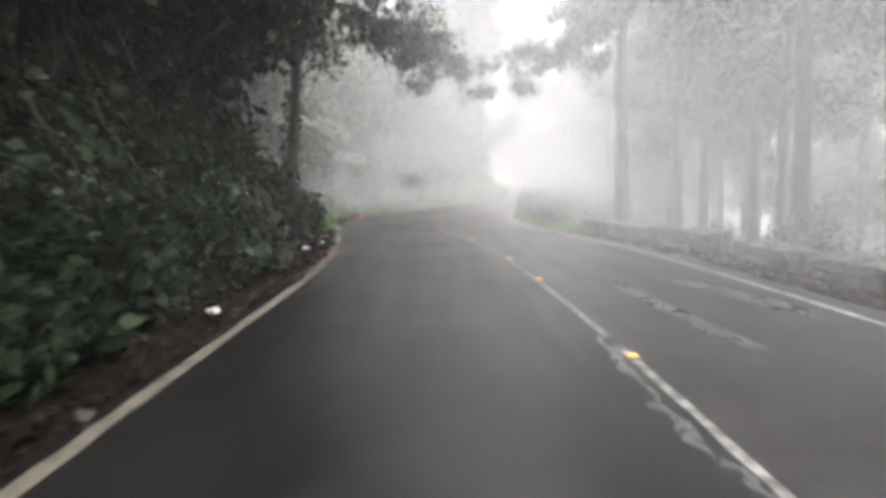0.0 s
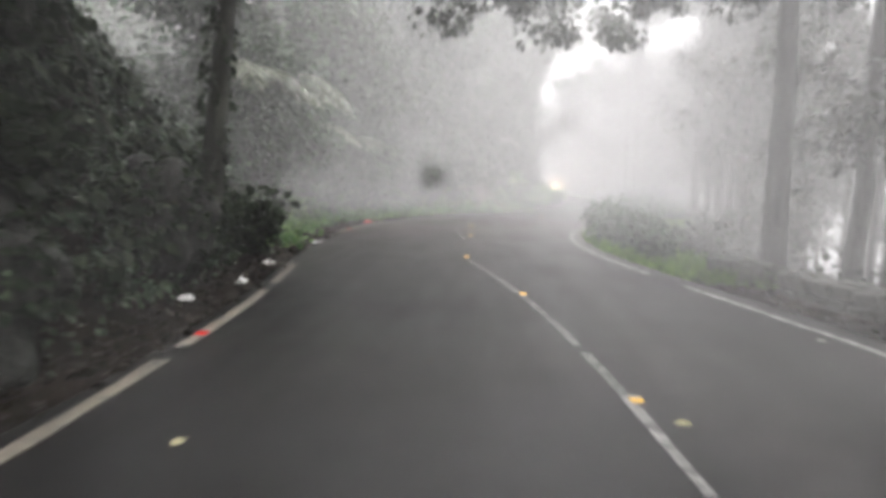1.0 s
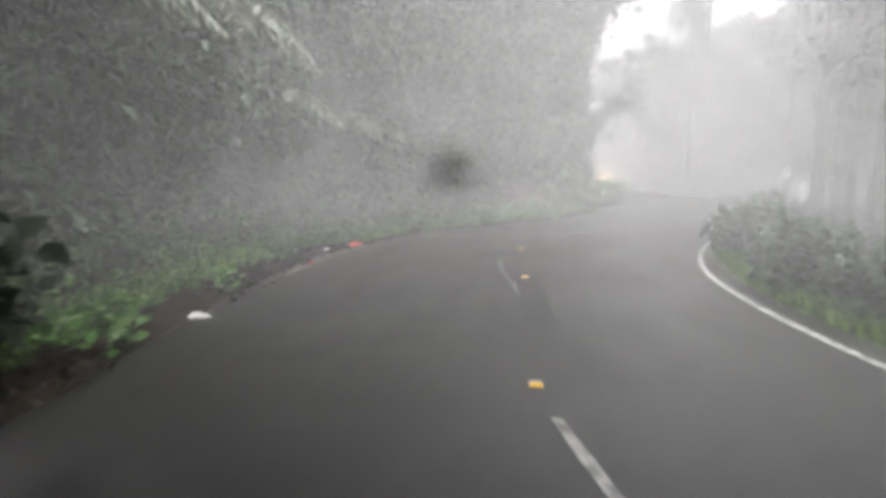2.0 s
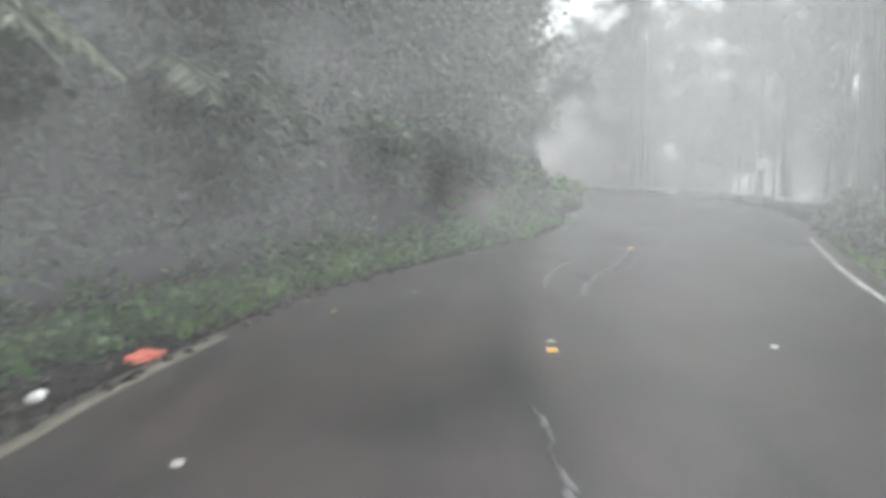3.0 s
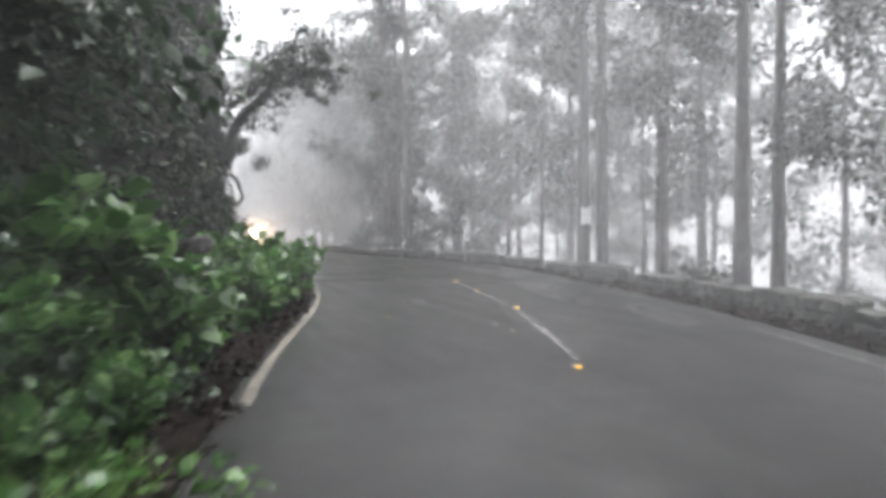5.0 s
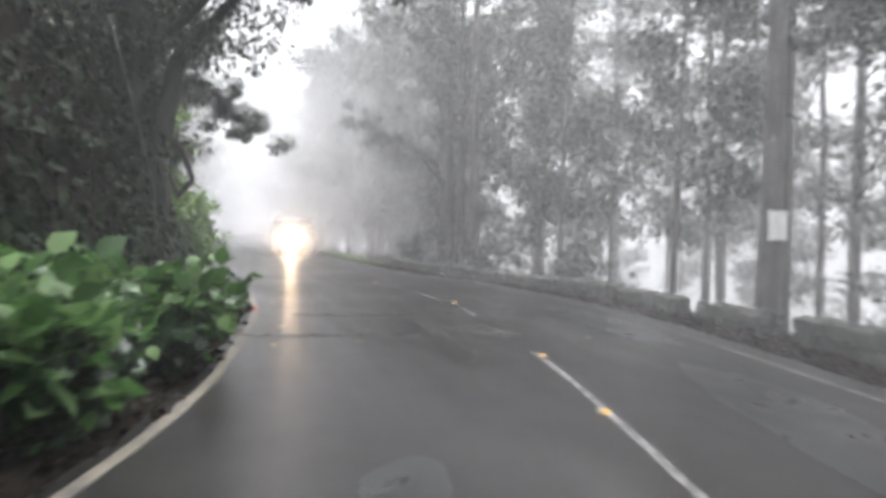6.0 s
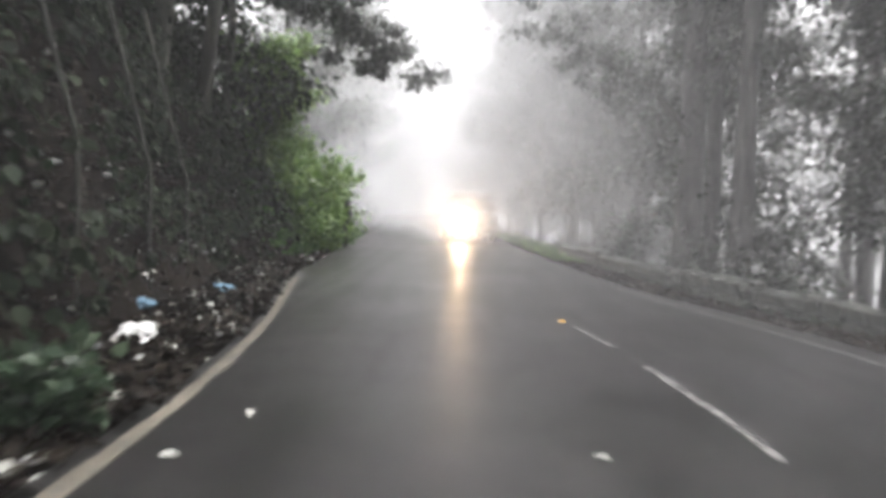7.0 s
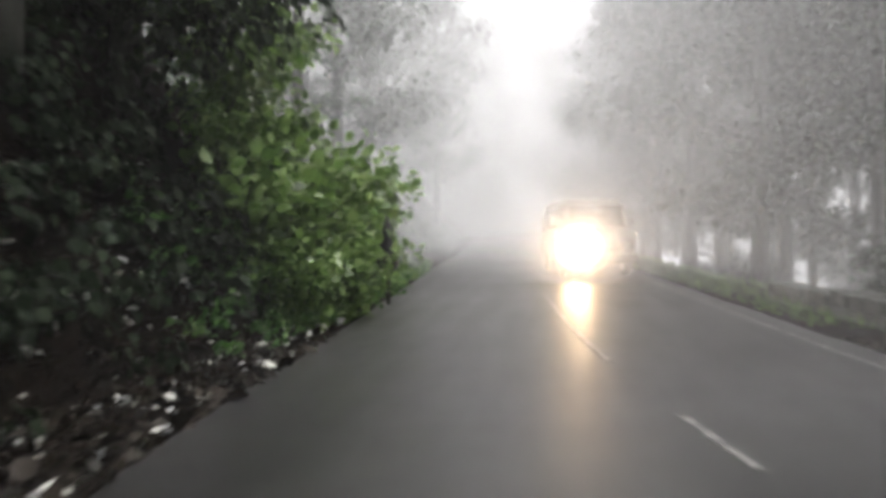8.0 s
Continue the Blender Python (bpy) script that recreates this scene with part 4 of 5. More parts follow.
def limb(name, label, points, radius, leafy, foliage, seed, leaf=0.13, radius_of=0.35):
    """A single bough that reaches over the road, with its leaves."""
    npr = np.random.default_rng(seed)
    t = thing(name, *points[0], label, "tree branch", "boughs over the road")
    o = Vector(points[0])
    pts = [Vector(p) - o for p in points]
    fine = []
    for a, b in zip(pts[:-1], pts[1:]):
        fine += [a.lerp(b, k / 4) + Vector(npr.normal(size=3) * 0.03) for k in range(4)]
    fine.append(pts[-1])
    v, f = tube(fine, [radius * (1 - 0.85 * i / len(fine)) for i in range(len(fine))], 7)
    put("branch", mesh_from("branch", v, f, True), DARK_BARK, t)
    cs = np.array([tuple(p) for p in fine[len(fine) // 3:]])
    spread = radius_of * np.array([1.0, 1.0, 0.55])
    cs = np.concatenate([cs] + [cs + npr.normal(size=cs.shape) * spread for _ in range(5)])
    pos, way = clusters(cs, npr.uniform(0.25, 0.75, len(cs)) * radius_of, max(3, leafy // len(cs)), npr, -0.4)
    put("foliage", leaves("foliage", pos, way, npr.uniform(0.6, 1.3, len(pos)) * leaf, KITE, npr), foliage, t)
    return t


limb("bough", "forked dark bough rising over the road", [(3.9, 53.2, 3.0), (4.2, 53.0, 4.2), (5.2, 52.6, 5.4), (6.0, 52.3, 7.0)], 0.20, 2000, LEAF_TREE, 31, 0.13, 0.6)
limb("bough", "leafy dark bough hanging over the road", [(4.0, 53.4, 4.8), (5.2, 51.5, 5.6), (6.2, 50.0, 5.2)], 0.10, 2200, LEAF_TREE, 32, 0.13, 0.55)
limb("bough", "long bare bough with leaves at its tip", [(12.7, 65.1, 3.2), (11.6, 64.4, 4.2), (10.4, 63.8, 4.6), (9.2, 63.4, 5.2)], 0.10, 2200, LEAF_TREE, 33, 0.13, 0.6)
limb("bough", "leafy bough hanging over the far lane", [(5.2, 18.1, 6.2), (4.2, 18.8, 5.6), (3.0, 19.5, 4.7)], 0.06, 5000, LEAF_TREE, 34, 0.15, 0.8)
limb("bough", "leafy bough hanging high over the road", [(-3.6, 15.6, 6.2), (-2.2, 16.2, 5.7), (-0.9, 16.8, 5.1), (0.5, 17.3, 4.5)], 0.09, 5200, LEAF_TREE, 35, 0.15, 0.75)
limb("bough", "leafy bough hanging over the road's edge", [(2.8, 64.5, 6.6), (4.2, 64.5, 5.9), (5.5, 64.5, 4.9)], 0.08, 4200, LEAF_TREE, 36, 0.15, 0.7)

limb("twig", "bare drooping twig over the road's edge", [(-0.80, 33.43, 3.79), (-0.39, 33.75, 3.18), (-0.13, 33.95, 2.96), (0.17, 34.02, 2.63)], 0.03, 40, LEAF_DARK, 37, 0.08, 0.1)

# large-leaved bush by the bend, ferns, fringe shrubs
shrubs = random.Random(21)
bush = shrub(3.0, 43.2, 1.05, "broad-leaved bright green bush at the road's edge", 501, LEAF_BRIGHT, 0.19, 900)
spread_copies(bush, [(2.4, 41.6, .95), (2.0, 40.4, 1.0), (1.3, 39.2, .9), (2.3, 42.8, 1.1), (3.6, 44.7, .95), (3.1, 45.2, 1.0), (3.9, 46.3, .8), (4.55, 48.4, .75), (4.5, 49.3, .7), (1.4, 41.0, 1.2), (4.3, 47.6, .6), (1.9, 38.6, .7)], shrubs)
spread_copies(bush, [(3.9, 46.0, 1.1), (4.35, 47.8, 0.95)], random.Random(5))
weed = shrub(0.3, 33.4, 0.55, "low fresh green weed tuft on the verge", 502, LEAF_BRIGHT, 0.12, 420)
spread_copies(weed, [(xl(y) - shrubs.uniform(0.5, 1.3), y, shrubs.uniform(.5, .9)) for y in np.linspace(24, 38, 22)], shrubs)
low = shrub(4.0, 48.9, 0.55, "dark green leafy shrub below the bank", 503, LEAF_MID, 0.12, 520)
spread_copies(low, [(xl(y) - shrubs.uniform(0.5, 1.2), y, shrubs.uniform(.7, 1.2)) for y in np.linspace(45, 53, 12)], shrubs)
dark = shrub(-3.2, 5.0, 0.8, "dark green shrub at the foot of the bank", 504, LEAF_DARK, 0.13, 600)
spread_copies(dark, [(xl(y) - shrubs.uniform(0.9, 1.6), y, shrubs.uniform(.7, 1.2)) for y in np.linspace(1, 18, 18)], shrubs)
lime = shrub(3.1, 66.6, 1.3, "lime-green bush beside the road", 505, LEAF_LIME, 0.14, 1400)
spread_copies(lime, [(3.3, 67.4, 1.0), (3.0, 68.4, 1.0), (2.5, 67.0, 1.6), (2.3, 68.4, 1.6), (2.4, 70.2, 1.3), (2.2, 72, 1.2)], shrubs)
verge = shrub(3.6, 20.5, 0.8, "rounded green shrub on the inner verge of the bend", 506, LEAF_MID, 0.12, 900)
spread_copies(verge, [(float(xr(y)) + shrubs.uniform(0.6, 1.8), y, shrubs.uniform(.8, 1.2)) for y in np.linspace(18.5, 33, 22)], shrubs)
under = shrub(13.4, 55.6, 1.1, "misty shrub on the slope behind the parapet", 507, LEAF_TREE, 0.14, 800)
spread_copies(under, [(float(xr(y)) + shrubs.uniform(3.0, 6.5), y, shrubs.uniform(.7, 1.3)) for y in np.linspace(6, 84, 44)], shrubs)


def fern(x, y, z, n, length, label, seed, material, toward=0.0, group="ferns on the bank"):
    """A plant of long arching fronds; every frond is a part."""
    rng, npr = random.Random(seed), np.random.default_rng(seed)
    t = thing("fern", x, y, z, label, "fern", group)
    for k in range(n):
        a = toward + rng.uniform(-1.1, 1.1)
        ln = length * rng.uniform(0.7, 1.15)
        pts = []
        p, d = Vector((0, 0, 0)), Vector((math.cos(a) * 0.6, math.sin(a) * 0.6, 1)).normalized()
        for i in range(13):
            pts.append(p.copy())
            d = (d + Vector((math.cos(a) * 0.10, math.sin(a) * 0.10, -0.21))).normalized()
            p = p + d * ln / 12
        v, f = tube(pts, [0.012 * (1 - 0.8 * i / 12) * length for i in range(13)], 4)
        stalk = put("frond", mesh_from("frond", v, f), material, t)
        pos, way, size = [], [], []
        for i in range(2, 13):
            tang = (pts[min(i + 1, 12)] - pts[i - 1]).normalized()
            out = tang.cross(Vector((0, 0, 1))).normalized()
            for s in (-1, 1):
                for q in (0.0, 0.5):
                    pos.append(tuple(pts[i - 1].lerp(pts[i], q)))
                    way.append(tuple(out * s + tang * 0.5 - Vector((0, 0, 0.35))))
                    size.append(ln * 0.24 * math.sin(math.pi * (i + 0.6) / 14.2))
        put("frond_blade", leaves("frond_blade", np.array(pos), np.array(way), np.array(size), LANCE, npr), material, stalk)
    return t


for i, (x, y, z, n, ln) in enumerate([(-4.9, 22.4, 3.4, 5, 2.3), (-5.1, 25.2, 2.6, 5, 2.2), (-4.3, 28.0, 2.4, 5, 1.9), (-5.0, 19.6, 3.2, 4, 2.0)]):
    fern(x, y, z, n, ln, "tall plant with long pale arching fronds on the bank", 601 + i, FROND, 0.0, "tall fronds on the bank")
for i, (x, y) in enumerate([(3.9, 49.6), (3.7, 47.4), (3.3, 46.0), (4.3, 50.6), (2.6, 44.6)]):
    fern(x, y, gz(x, y), 9, 0.7, "green fern at the foot of the bank", 611 + i, LEAF_BRIGHT)
fern(4.15, 46.1, gz(4.15, 46.1) + 0.4, 7, 0.6, "dark spiky plant standing out of the bush", 620, LEAF_DARK)
fern(0.6, 40.6, 3.4, 4, 1.6, "pale drooping fronds in the dark trees", 621, FROND)


def root(points, radius, label):
    o = Vector(points[0])
    pts = [Vector(p) - o for p in points]
    fine = []
    for a, b in zip(pts[:-1], pts[1:]):
        fine += [a.lerp(b, k / 4) for k in range(4)]
    fine.append(pts[-1])
    v, f = tube(fine, [radius * (1 - 0.5 * i / len(fine)) for i in range(len(fine))], 6, 0.1, random.Random(5))
    ob = put("root", mesh_from("root", v, f, True), DARK_BARK)
    ob.matrix_basis = Matrix.Translation(o)
    return tagged(ob, label, "root", "roots and vines on the bank")


for i in range(9):
    y = 3.0 + i * 1.35
    x = float(xl(y)) - 1.5
    root([(x - 0.9, y - 0.2, gz(x - 0.9, y - 0.2) + 1.4), (x - 0.2, y, gz(x, y) + 0.9), (x + 0.1, y + 0.2, gz(x, y) + 0.3), (x + 0.3, y + 0.3, gz(x + 0.3, y + 0.3) - 0.05)], 0.03, "bare hanging root on the dark bank")
root([(3.75, 53.6, 3.2), (4.25, 53.4, 2.7), (4.4, 53.4, 2.2), (4.15, 53.5, 1.9), (4.0, 53.6, 2.3)], 0.07, "curled vine stem hanging from the big tree")
for i in range(5):
    y = 51.5 + i * 1.8
    x = float(xl(y)) - 1.6
    root([(x - 0.5, y, gz(x - 0.5, y) + 2.2), (x + 0.1, y + 0.1, gz(x, y) + 1.2), (x + 0.2, y - 0.1, gz(x + 0.2, y) + 0.1)], 0.035, "hanging vine stem on the rocky bank")


# ---- stone parapet beside the drop ----
def stone_mesh(seed):
    bm = bmesh.new()
    bmesh.ops.create_cube(bm, size=1.0)
    bmesh.ops.bevel(bm, geom=bm.edges[:], offset=0.14, segments=1, affect="EDGES")
    rng = random.Random(seed)
    for v in bm.verts:
        v.co += Vector([rng.uniform(-0.05, 0.05) for _ in range(3)])
    me = bpy.data.meshes.new("stone")
    bm.to_mesh(me)
    bm.free()
    me.materials.append(STONE)
    return me


STONES = [stone_mesh(i) for i in range(6)]


def parapet(y0, y1, off, height, seed, label):
    rng = random.Random(seed)
    xa, xb = float(xr(y0)) + off, float(xr(y1)) + off
    a, b = Vector((xa, y0, 0)), Vector((xb, y1, 0))
    length = (b - a).length
    mid = (a + b) / 2
    turn = math.degrees(math.atan2(b.y - a.y, b.x - a.x))
    t = thing("parapet", mid.x, mid.y, gz(mid.x, mid.y) - 0.04, label, "parapet", "parapet blocks along the drop", turn)
    bm = bmesh.new()
    bmesh.ops.create_cube(bm, size=1.0)
    for v in bm.verts:
        v.co = Vector((v.co.x * (length - 0.08), v.co.y * 0.36, (v.co.z + 0.5) * (height - 0.06)))
    bmesh.ops.bevel(bm, geom=bm.edges[:], offset=0.03, segments=2, affect="EDGES")
    part("core", bm, MORTAR, t)
    courses = 2
    for c in range(courses):
        x = -length / 2
        h = height / courses
        while x < length / 2 - 0.08:
            w = min(rng.uniform(0.28, 0.5), length / 2 - x)
            for side in (-1, 1):
                s = put("stone", rng.choice(STONES), None, t)
                s.matrix_basis = pose(x + w / 2, side * 0.15, h * (c + 0.5), rng.uniform(-7, 7), rng.uniform(-8, 8), rng.uniform(-7, 7)) @ Matrix.Diagonal((w * 0.97, 0.22, h * rng.uniform(0.92, 1.12), 1))
            x += w
    return t


segs = [(4.5, 6.2), (6.9, 8.7), (9.3, 10.9), (11.7, 13.5), (14.1, 15.8), (16.4, 17.6), (32.6, 34.6), (34.7, 36.9), (37.0, 39.2), (39.4, 41.3), (41.5, 43.1), (43.7, 45.3), (46.1, 48.0), (48.7, 50.4), (51.1, 52.9), (53.3, 55.2), (55.5, 57.4)]
segs += [(57.5, 59.6), (59.7, 61.8), (61.9, 64.0), (64.1, 66.2), (66.3, 68.4), (68.5, 70.6)]
for i, (a, b) in enumerate(segs):
    parapet(a, b, 1.75 if a > 30 else 1.6, 0.36 if i % 3 else 0.43, 700 + i, "rough dark mossy stone parapet block on the verge")


# ---- road furniture and surface marks ----
def stud(x, y, lens, label):
    t = thing("road_stud", float(x), y, float(rise_of(y)), label, "road stud", "road studs")
    bm = bmesh.new()
    bmesh.ops.create_cube(bm, size=1.0)
    for v in bm.verts:
        k = 0.7 if v.co.z > 0 else 1.0
        v.co = Vector((v.co.x * 0.10 * k, v.co.y * 0.09 * k, (v.co.z + 0.5) * 0.022))
    bmesh.ops.bevel(bm, geom=bm.edges[:], offset=0.004, segments=1, affect="EDGES")
    part("body", bm, STUD_BODY if lens is not RED else RED, t)
    bm = bmesh.new()
    bmesh.ops.create_cube(bm, size=1.0)
    for v in bm.verts:
        v.co = Vector((v.co.x * 0.08, v.co.y * 0.012 - 0.042 + (v.co.z + 0.5) * 0.012, (v.co.z + 0.5) * 0.022 + 0.003))
    part("lens", bm, lens, t, "bright reflector")
    return t


for x, y in [(1.42, 4.7), (1.3, 8.5), (1.15, 10.8), (0.66, 14.4), (-0.12, 17.9), (-0.15, 22.2), (-0.2, 25.4), (2.35, 31.7), (5.8, 38.9), (7.4, 42.75), (8.0, 45.3), (8.5, 47.4), (9.1, 52.4), (8.5, 57.1)]:
    stud(x, y, AMBER, "yellow road stud on the centre line")
for y in (11.9, 22.95, 51.9):
    stud(xl(y), y, RED, "red road stud on the edge line")


def flat_patch(name, x, y, w, l, turn, material, label, seed, thick=0.012, ragged=0.25):
    """An uneven slab of surfacing laid on the road."""
    rng = random.Random(seed)
    bm = bmesh.new()
    n = 26
    ring = []
    for k in range(n):
        a = 2 * math.pi * k / n
        r = 1 + rng.uniform(-ragged, ragged)
        c, s = math.cos(a), math.sin(a)
        ring.append(bm.verts.new((math.copysign(abs(c) ** 0.6, c) * w / 2 * r, math.copysign(abs(s) ** 0.6, s) * l / 2 * r, thick)))
    top = bm.faces.new(ring)
    low = [bm.verts.new((v.co.x * 1.06, v.co.y * 1.06, 0.001)) for v in ring]
    for k in range(n):
        bm.faces.new((ring[k - 1], low[k - 1], low[k], ring[k]))
    ob = part(name, bm, material)
    ob.matrix_basis = pose(float(x), y, 0.0, 0, 0, turn)
    return tagged(ob, label, "road patch", "repairs in the road surface")


for i, (x, y, w, l, r) in enumerate([(3.3, 7.0, .30, 2.4, 12), (2.3, 6.4, .22, 3.0, 4), (6.4, 49.15, .06, 1.8, 78), (7.0, 51.0, .06, 1.6, 80)]):
    flat_patch("tar_patch", x, y, w, l, r, SEAL, "dark tar repair patch in the asphalt", 800 + i, 0.010, 0.3)


def seam(points, width, height, seed, label):
    """A raised broken ridge of old surfacing."""
    rng = random.Random(seed)
    v, f = [], []
    fine = []
    for a, b in zip(points[:-1], points[1:]):
        fine += [Vector(a).lerp(Vector(b), k / 30) for k in range(30)]
    for i, p in enumerate(fine):
        taper = min(1.0, (i + 1) / 12, (len(fine) - i) / 12)
        swell = max(0.12, 0.6 + 0.9 * noise.noise((i * 0.23, seed * 0.37, 0)) + rng.uniform(-0.3, 0.3))
        w, h = width * swell * taper, height * rng.uniform(0.7, 1.1) * taper
        j = 0.07 * noise.noise((i * 0.11, seed * 0.7, 3)) + rng.uniform(-0.018, 0.018)
        v += [(p.x + j - w, p.y, 0.0), (p.x + j - w * 0.4, p.y, h), (p.x + j + w * 0.4, p.y, h * 0.8), (p.x + j + w, p.y, 0.0)]
    for i in range(len(fine) - 1):
        for k in range(3):
            a = i * 4 + k
            f.append((a, a + 1, a + 5, a + 4))
    return tagged(put("road_seam", mesh_from("road_seam", v, f, True), SEAM), label, "road crack", "repairs in the road surface")


SEAM = surface("crumbled_surfacing", (0.02, 0.02, 0.02), (0.11, 0.11, 0.108), 14.0, 60.0, (0.2, 0.45), 0.6, 0.02)
seam([(-0.5, 24.4, 0), (-0.5, 23.2, 0), (-0.42, 22.5, 0), (-0.3, 21.6, 0), (-0.2, 20.8, 0)], 0.022, 0.010, 901, "crumbled raised edge of old surfacing by the centre line")
seam([(2.35, 31.7, 0), (1.8, 30.4, 0), (1.5, 29.7, 0), (1.0, 28.8, 0), (0.65, 28.0, 0), (0.4, 27.2, 0)], 0.045, 0.02, 902, "broken wet ridge in the asphalt by the centre line")
seam([(2.6, 31.6, 0), (2.05, 30.4, 0), (1.7, 29.6, 0), (1.3, 28.9, 0)], 0.03, 0.016, 905, "broken wet ridge in the asphalt by the centre line")
seam([(1.35, 30.8, 0), (0.65, 29.6, 0), (0.37, 28.8, 0), (0.2, 28.0, 0)], 0.04, 0.012, 903, "broken wet ridge in the asphalt by the centre line")
seam([(1.33, 5.4, 0), (1.28, 4.0, 0), (1.30, 3.0, 0), (1.42, 2.0, 0)], 0.05, 0.010, 904, "cracked raised joint in the asphalt")


# ---- fallen leaves and litter ----
def fallen_leaf(x, y, size, material, label, seed):
    rng = random.Random(seed)
    t, f = BROAD
    v = [((a - .5) * size, b * size * 0.8, 0.006 + (c + 0.24) * size * 0.5 + rng.uniform(0, 0.006)) for a, b, c in t]
    ob = put("fallen_leaf", mesh_from("fallen_leaf", v, f), material)
    ob.matrix_basis = pose(float(x), y, float(rise_of(y)), 0, 0, rng.uniform(0, 360))
    sol = ob.modifiers.new("thickness", "SOLIDIFY")
    sol.thickness = 0.003
    return tagged(ob, label, "fallen leaf", "leaves lying on the road")


YELLOW_LEAF = surface("yellow_leaf", (0.30, 0.26, 0.10), (0.46, 0.44, 0.28), 9.0, 60.0, (0.4, 0.6), 0.3, 0.004)
PALE_LEAF = surface("pale_leaf", (0.40, 0.39, 0.34), (0.6, 0.6, 0.55), 9.0, 60.0, (0.4, 0.6), 0.3, 0.004)
BROWN_LEAF = surface("brown_leaf", (0.05, 0.035, 0.02), (0.10, 0.07, 0.045), 9.0, 60.0, (0.4, 0.6), 0.3, 0.004)
for i, (x, y) in enumerate([(-2.46, 27.45), (-2.32, 23.58), (-2.1, 26.9), (-0.17, 25.61), (5.69, 48.51), (1.47, 25.32), (6.67, 48.57), (-1.33, 27.82), (5.2, 42.64), (6.29, 41.41), (6.24, 40.86), (6.95, 49.42), (7.72, 49.03), (5.81, 52.72), (5.84, 49.89), (8.04, 52.91), (1.32, 10.4), (3.19, 12.57), (-1.29, 9.8), (6.0, 53.4), (9.6, 48.3), (-2.23, 28.69), (3.23, 11.3)]):
    fallen_leaf(x, y, 0.10, PALE_LEAF if i % 2 else YELLOW_LEAF, "pale fallen leaf on the wet asphalt", 1000 + i)
for i, (x, y) in enumerate([(-0.2, 11.4), (5.9, 48.4), (7.9, 58.2), (5.75, 45.6), (5.7, 50.0), (0.0, 15.3), (4.6, 44.0), (6.0, 56.0), (0.5, 15.8), (8.2, 59.4)]):
    fallen_leaf(x, y, 0.06, BROWN_LEAF, "dark rotten leaf on the wet asphalt", 1030 + i)


def litter_cover(name, y0, y1, n, d0, d1, size, material, label, seed):
    npr = np.random.default_rng(seed)
    y, d = npr.uniform(y0, y1, n), npr.uniform(d0, d1, n)
    x = xl(y) - d / lean_of(y)
    pos = np.stack([x, y, ground_z(x, y) + npr.uniform(0.01, 0.06, n)], 1)
    way = npr.normal(size=(n, 3)) * np.array([1, 1, 0.35])
    return tagged(put(name, leaves(name, pos, way, npr.uniform(0.5, 1.4, n) * size, BROAD, npr), material), label, "leaf litter", kind="stuff")


def verge_litter(name, y0, y1, n, label, seed):
    npr = np.random.default_rng(seed)
    y, d = npr.uniform(y0, y1, n), npr.uniform(0.4, 2.4, n)
    x = xr(y) + d / lean_of(y)
    pos = np.stack([x, y, ground_z(x, y) + npr.uniform(0.01, 0.05, n)], 1)
    way = npr.normal(size=(n, 3)) * np.array([1, 1, 0.35])
    return tagged(put(name, leaves(name, pos, way, npr.uniform(0.5, 1.4, n) * 0.09, BROAD, npr), DEAD_LEAF), label, "leaf litter", kind="stuff")


verge_litter("leaf_litter", 0, 16, 1500, "brown dead leaves on the gravel verge", 45)
verge_litter("leaf_litter", 33, 66, 4500, "brown dead leaves on the dark verge", 46)
litter_cover("leaf_litter", 0, 18, 2000, 0.1, 1.5, 0.08, DEAD_LEAF, "brown dead leaves and twigs along the road's edge", 41)
litter_cover("leaf_litter", 20, 39, 2400, 0.0, 1.2, 0.09, DEAD_LEAF, "brown dead leaves along the road's edge", 42)
litter_cover("leaf_litter", 39, 52, 1800, 0.1, 1.2, 0.09, DEAD_LEAF, "brown dead leaves along the road's edge", 43)
litter_cover("leaf_litter", 51, 66, 6000, 0.15, 2.4, 0.14, DEAD_LEAF, "wet dead leaves heaped at the foot of the bank", 44)


litter_cover("leaf_litter", 51, 67, 750, 0.2, 2.3, 0.10, PALE_LEAF, "pale wet leaves and scraps strewn at the foot of the bank", 47)


def crumpled(name, x, y, z, size, material, label, seed):
    """A crumpled piece of plastic."""
    bm = bmesh.new()
    bmesh.ops.create_icosphere(bm, subdivisions=3, radius=1.0)
    off = Vector((seed * 2.3, seed * 0.7, seed * 1.1))
    for v in bm.verts:
        k = 1 + 0.5 * noise.noise(v.co * 1.9 + off) + 0.25 * noise.noise(v.co * 4.5 + off)
        v.co = Vector((v.co.x * size, v.co.y * size * 0.7, v.co.z * size * 0.38)) * k
    ob = part(name, bm, material)
    ob.matrix_basis = pose(float(x), y, z + size * 0.25, 0, 0, seed * 47 % 360)
    return tagged(ob, label, "litter", "litter along the road's edge")


GREY_PLASTIC = plain("dirty_plastic", (0.22, 0.22, 0.22), 0.35)
heap = random.Random(77)
for i in range(200):
    y = heap.uniform(51.5, 66.0)
    x = float(xl(y)) - heap.uniform(0.3, 2.0)
    m = heap.choice((WHITE_PLASTIC, GREY_PLASTIC, GREY_PLASTIC, GREY_PLASTIC, PALE_LEAF))
    crumpled("plastic_scrap", x, y, gz(x, y), heap.uniform(0.03, 0.085), m, "crumpled pale plastic scrap among dead leaves", 1100 + i)
crumpled("plastic_bag", 4.35, 55.2, gz(4.35, 55.2), 0.24, WHITE_PLASTIC, "white plastic bag in the leaf litter", 1201)
crumpled("plastic_bag", 3.9, 58.4, gz(3.9, 58.4), 0.2, BLUE_PLASTIC, "pale blue plastic bag in the leaf litter", 1202)
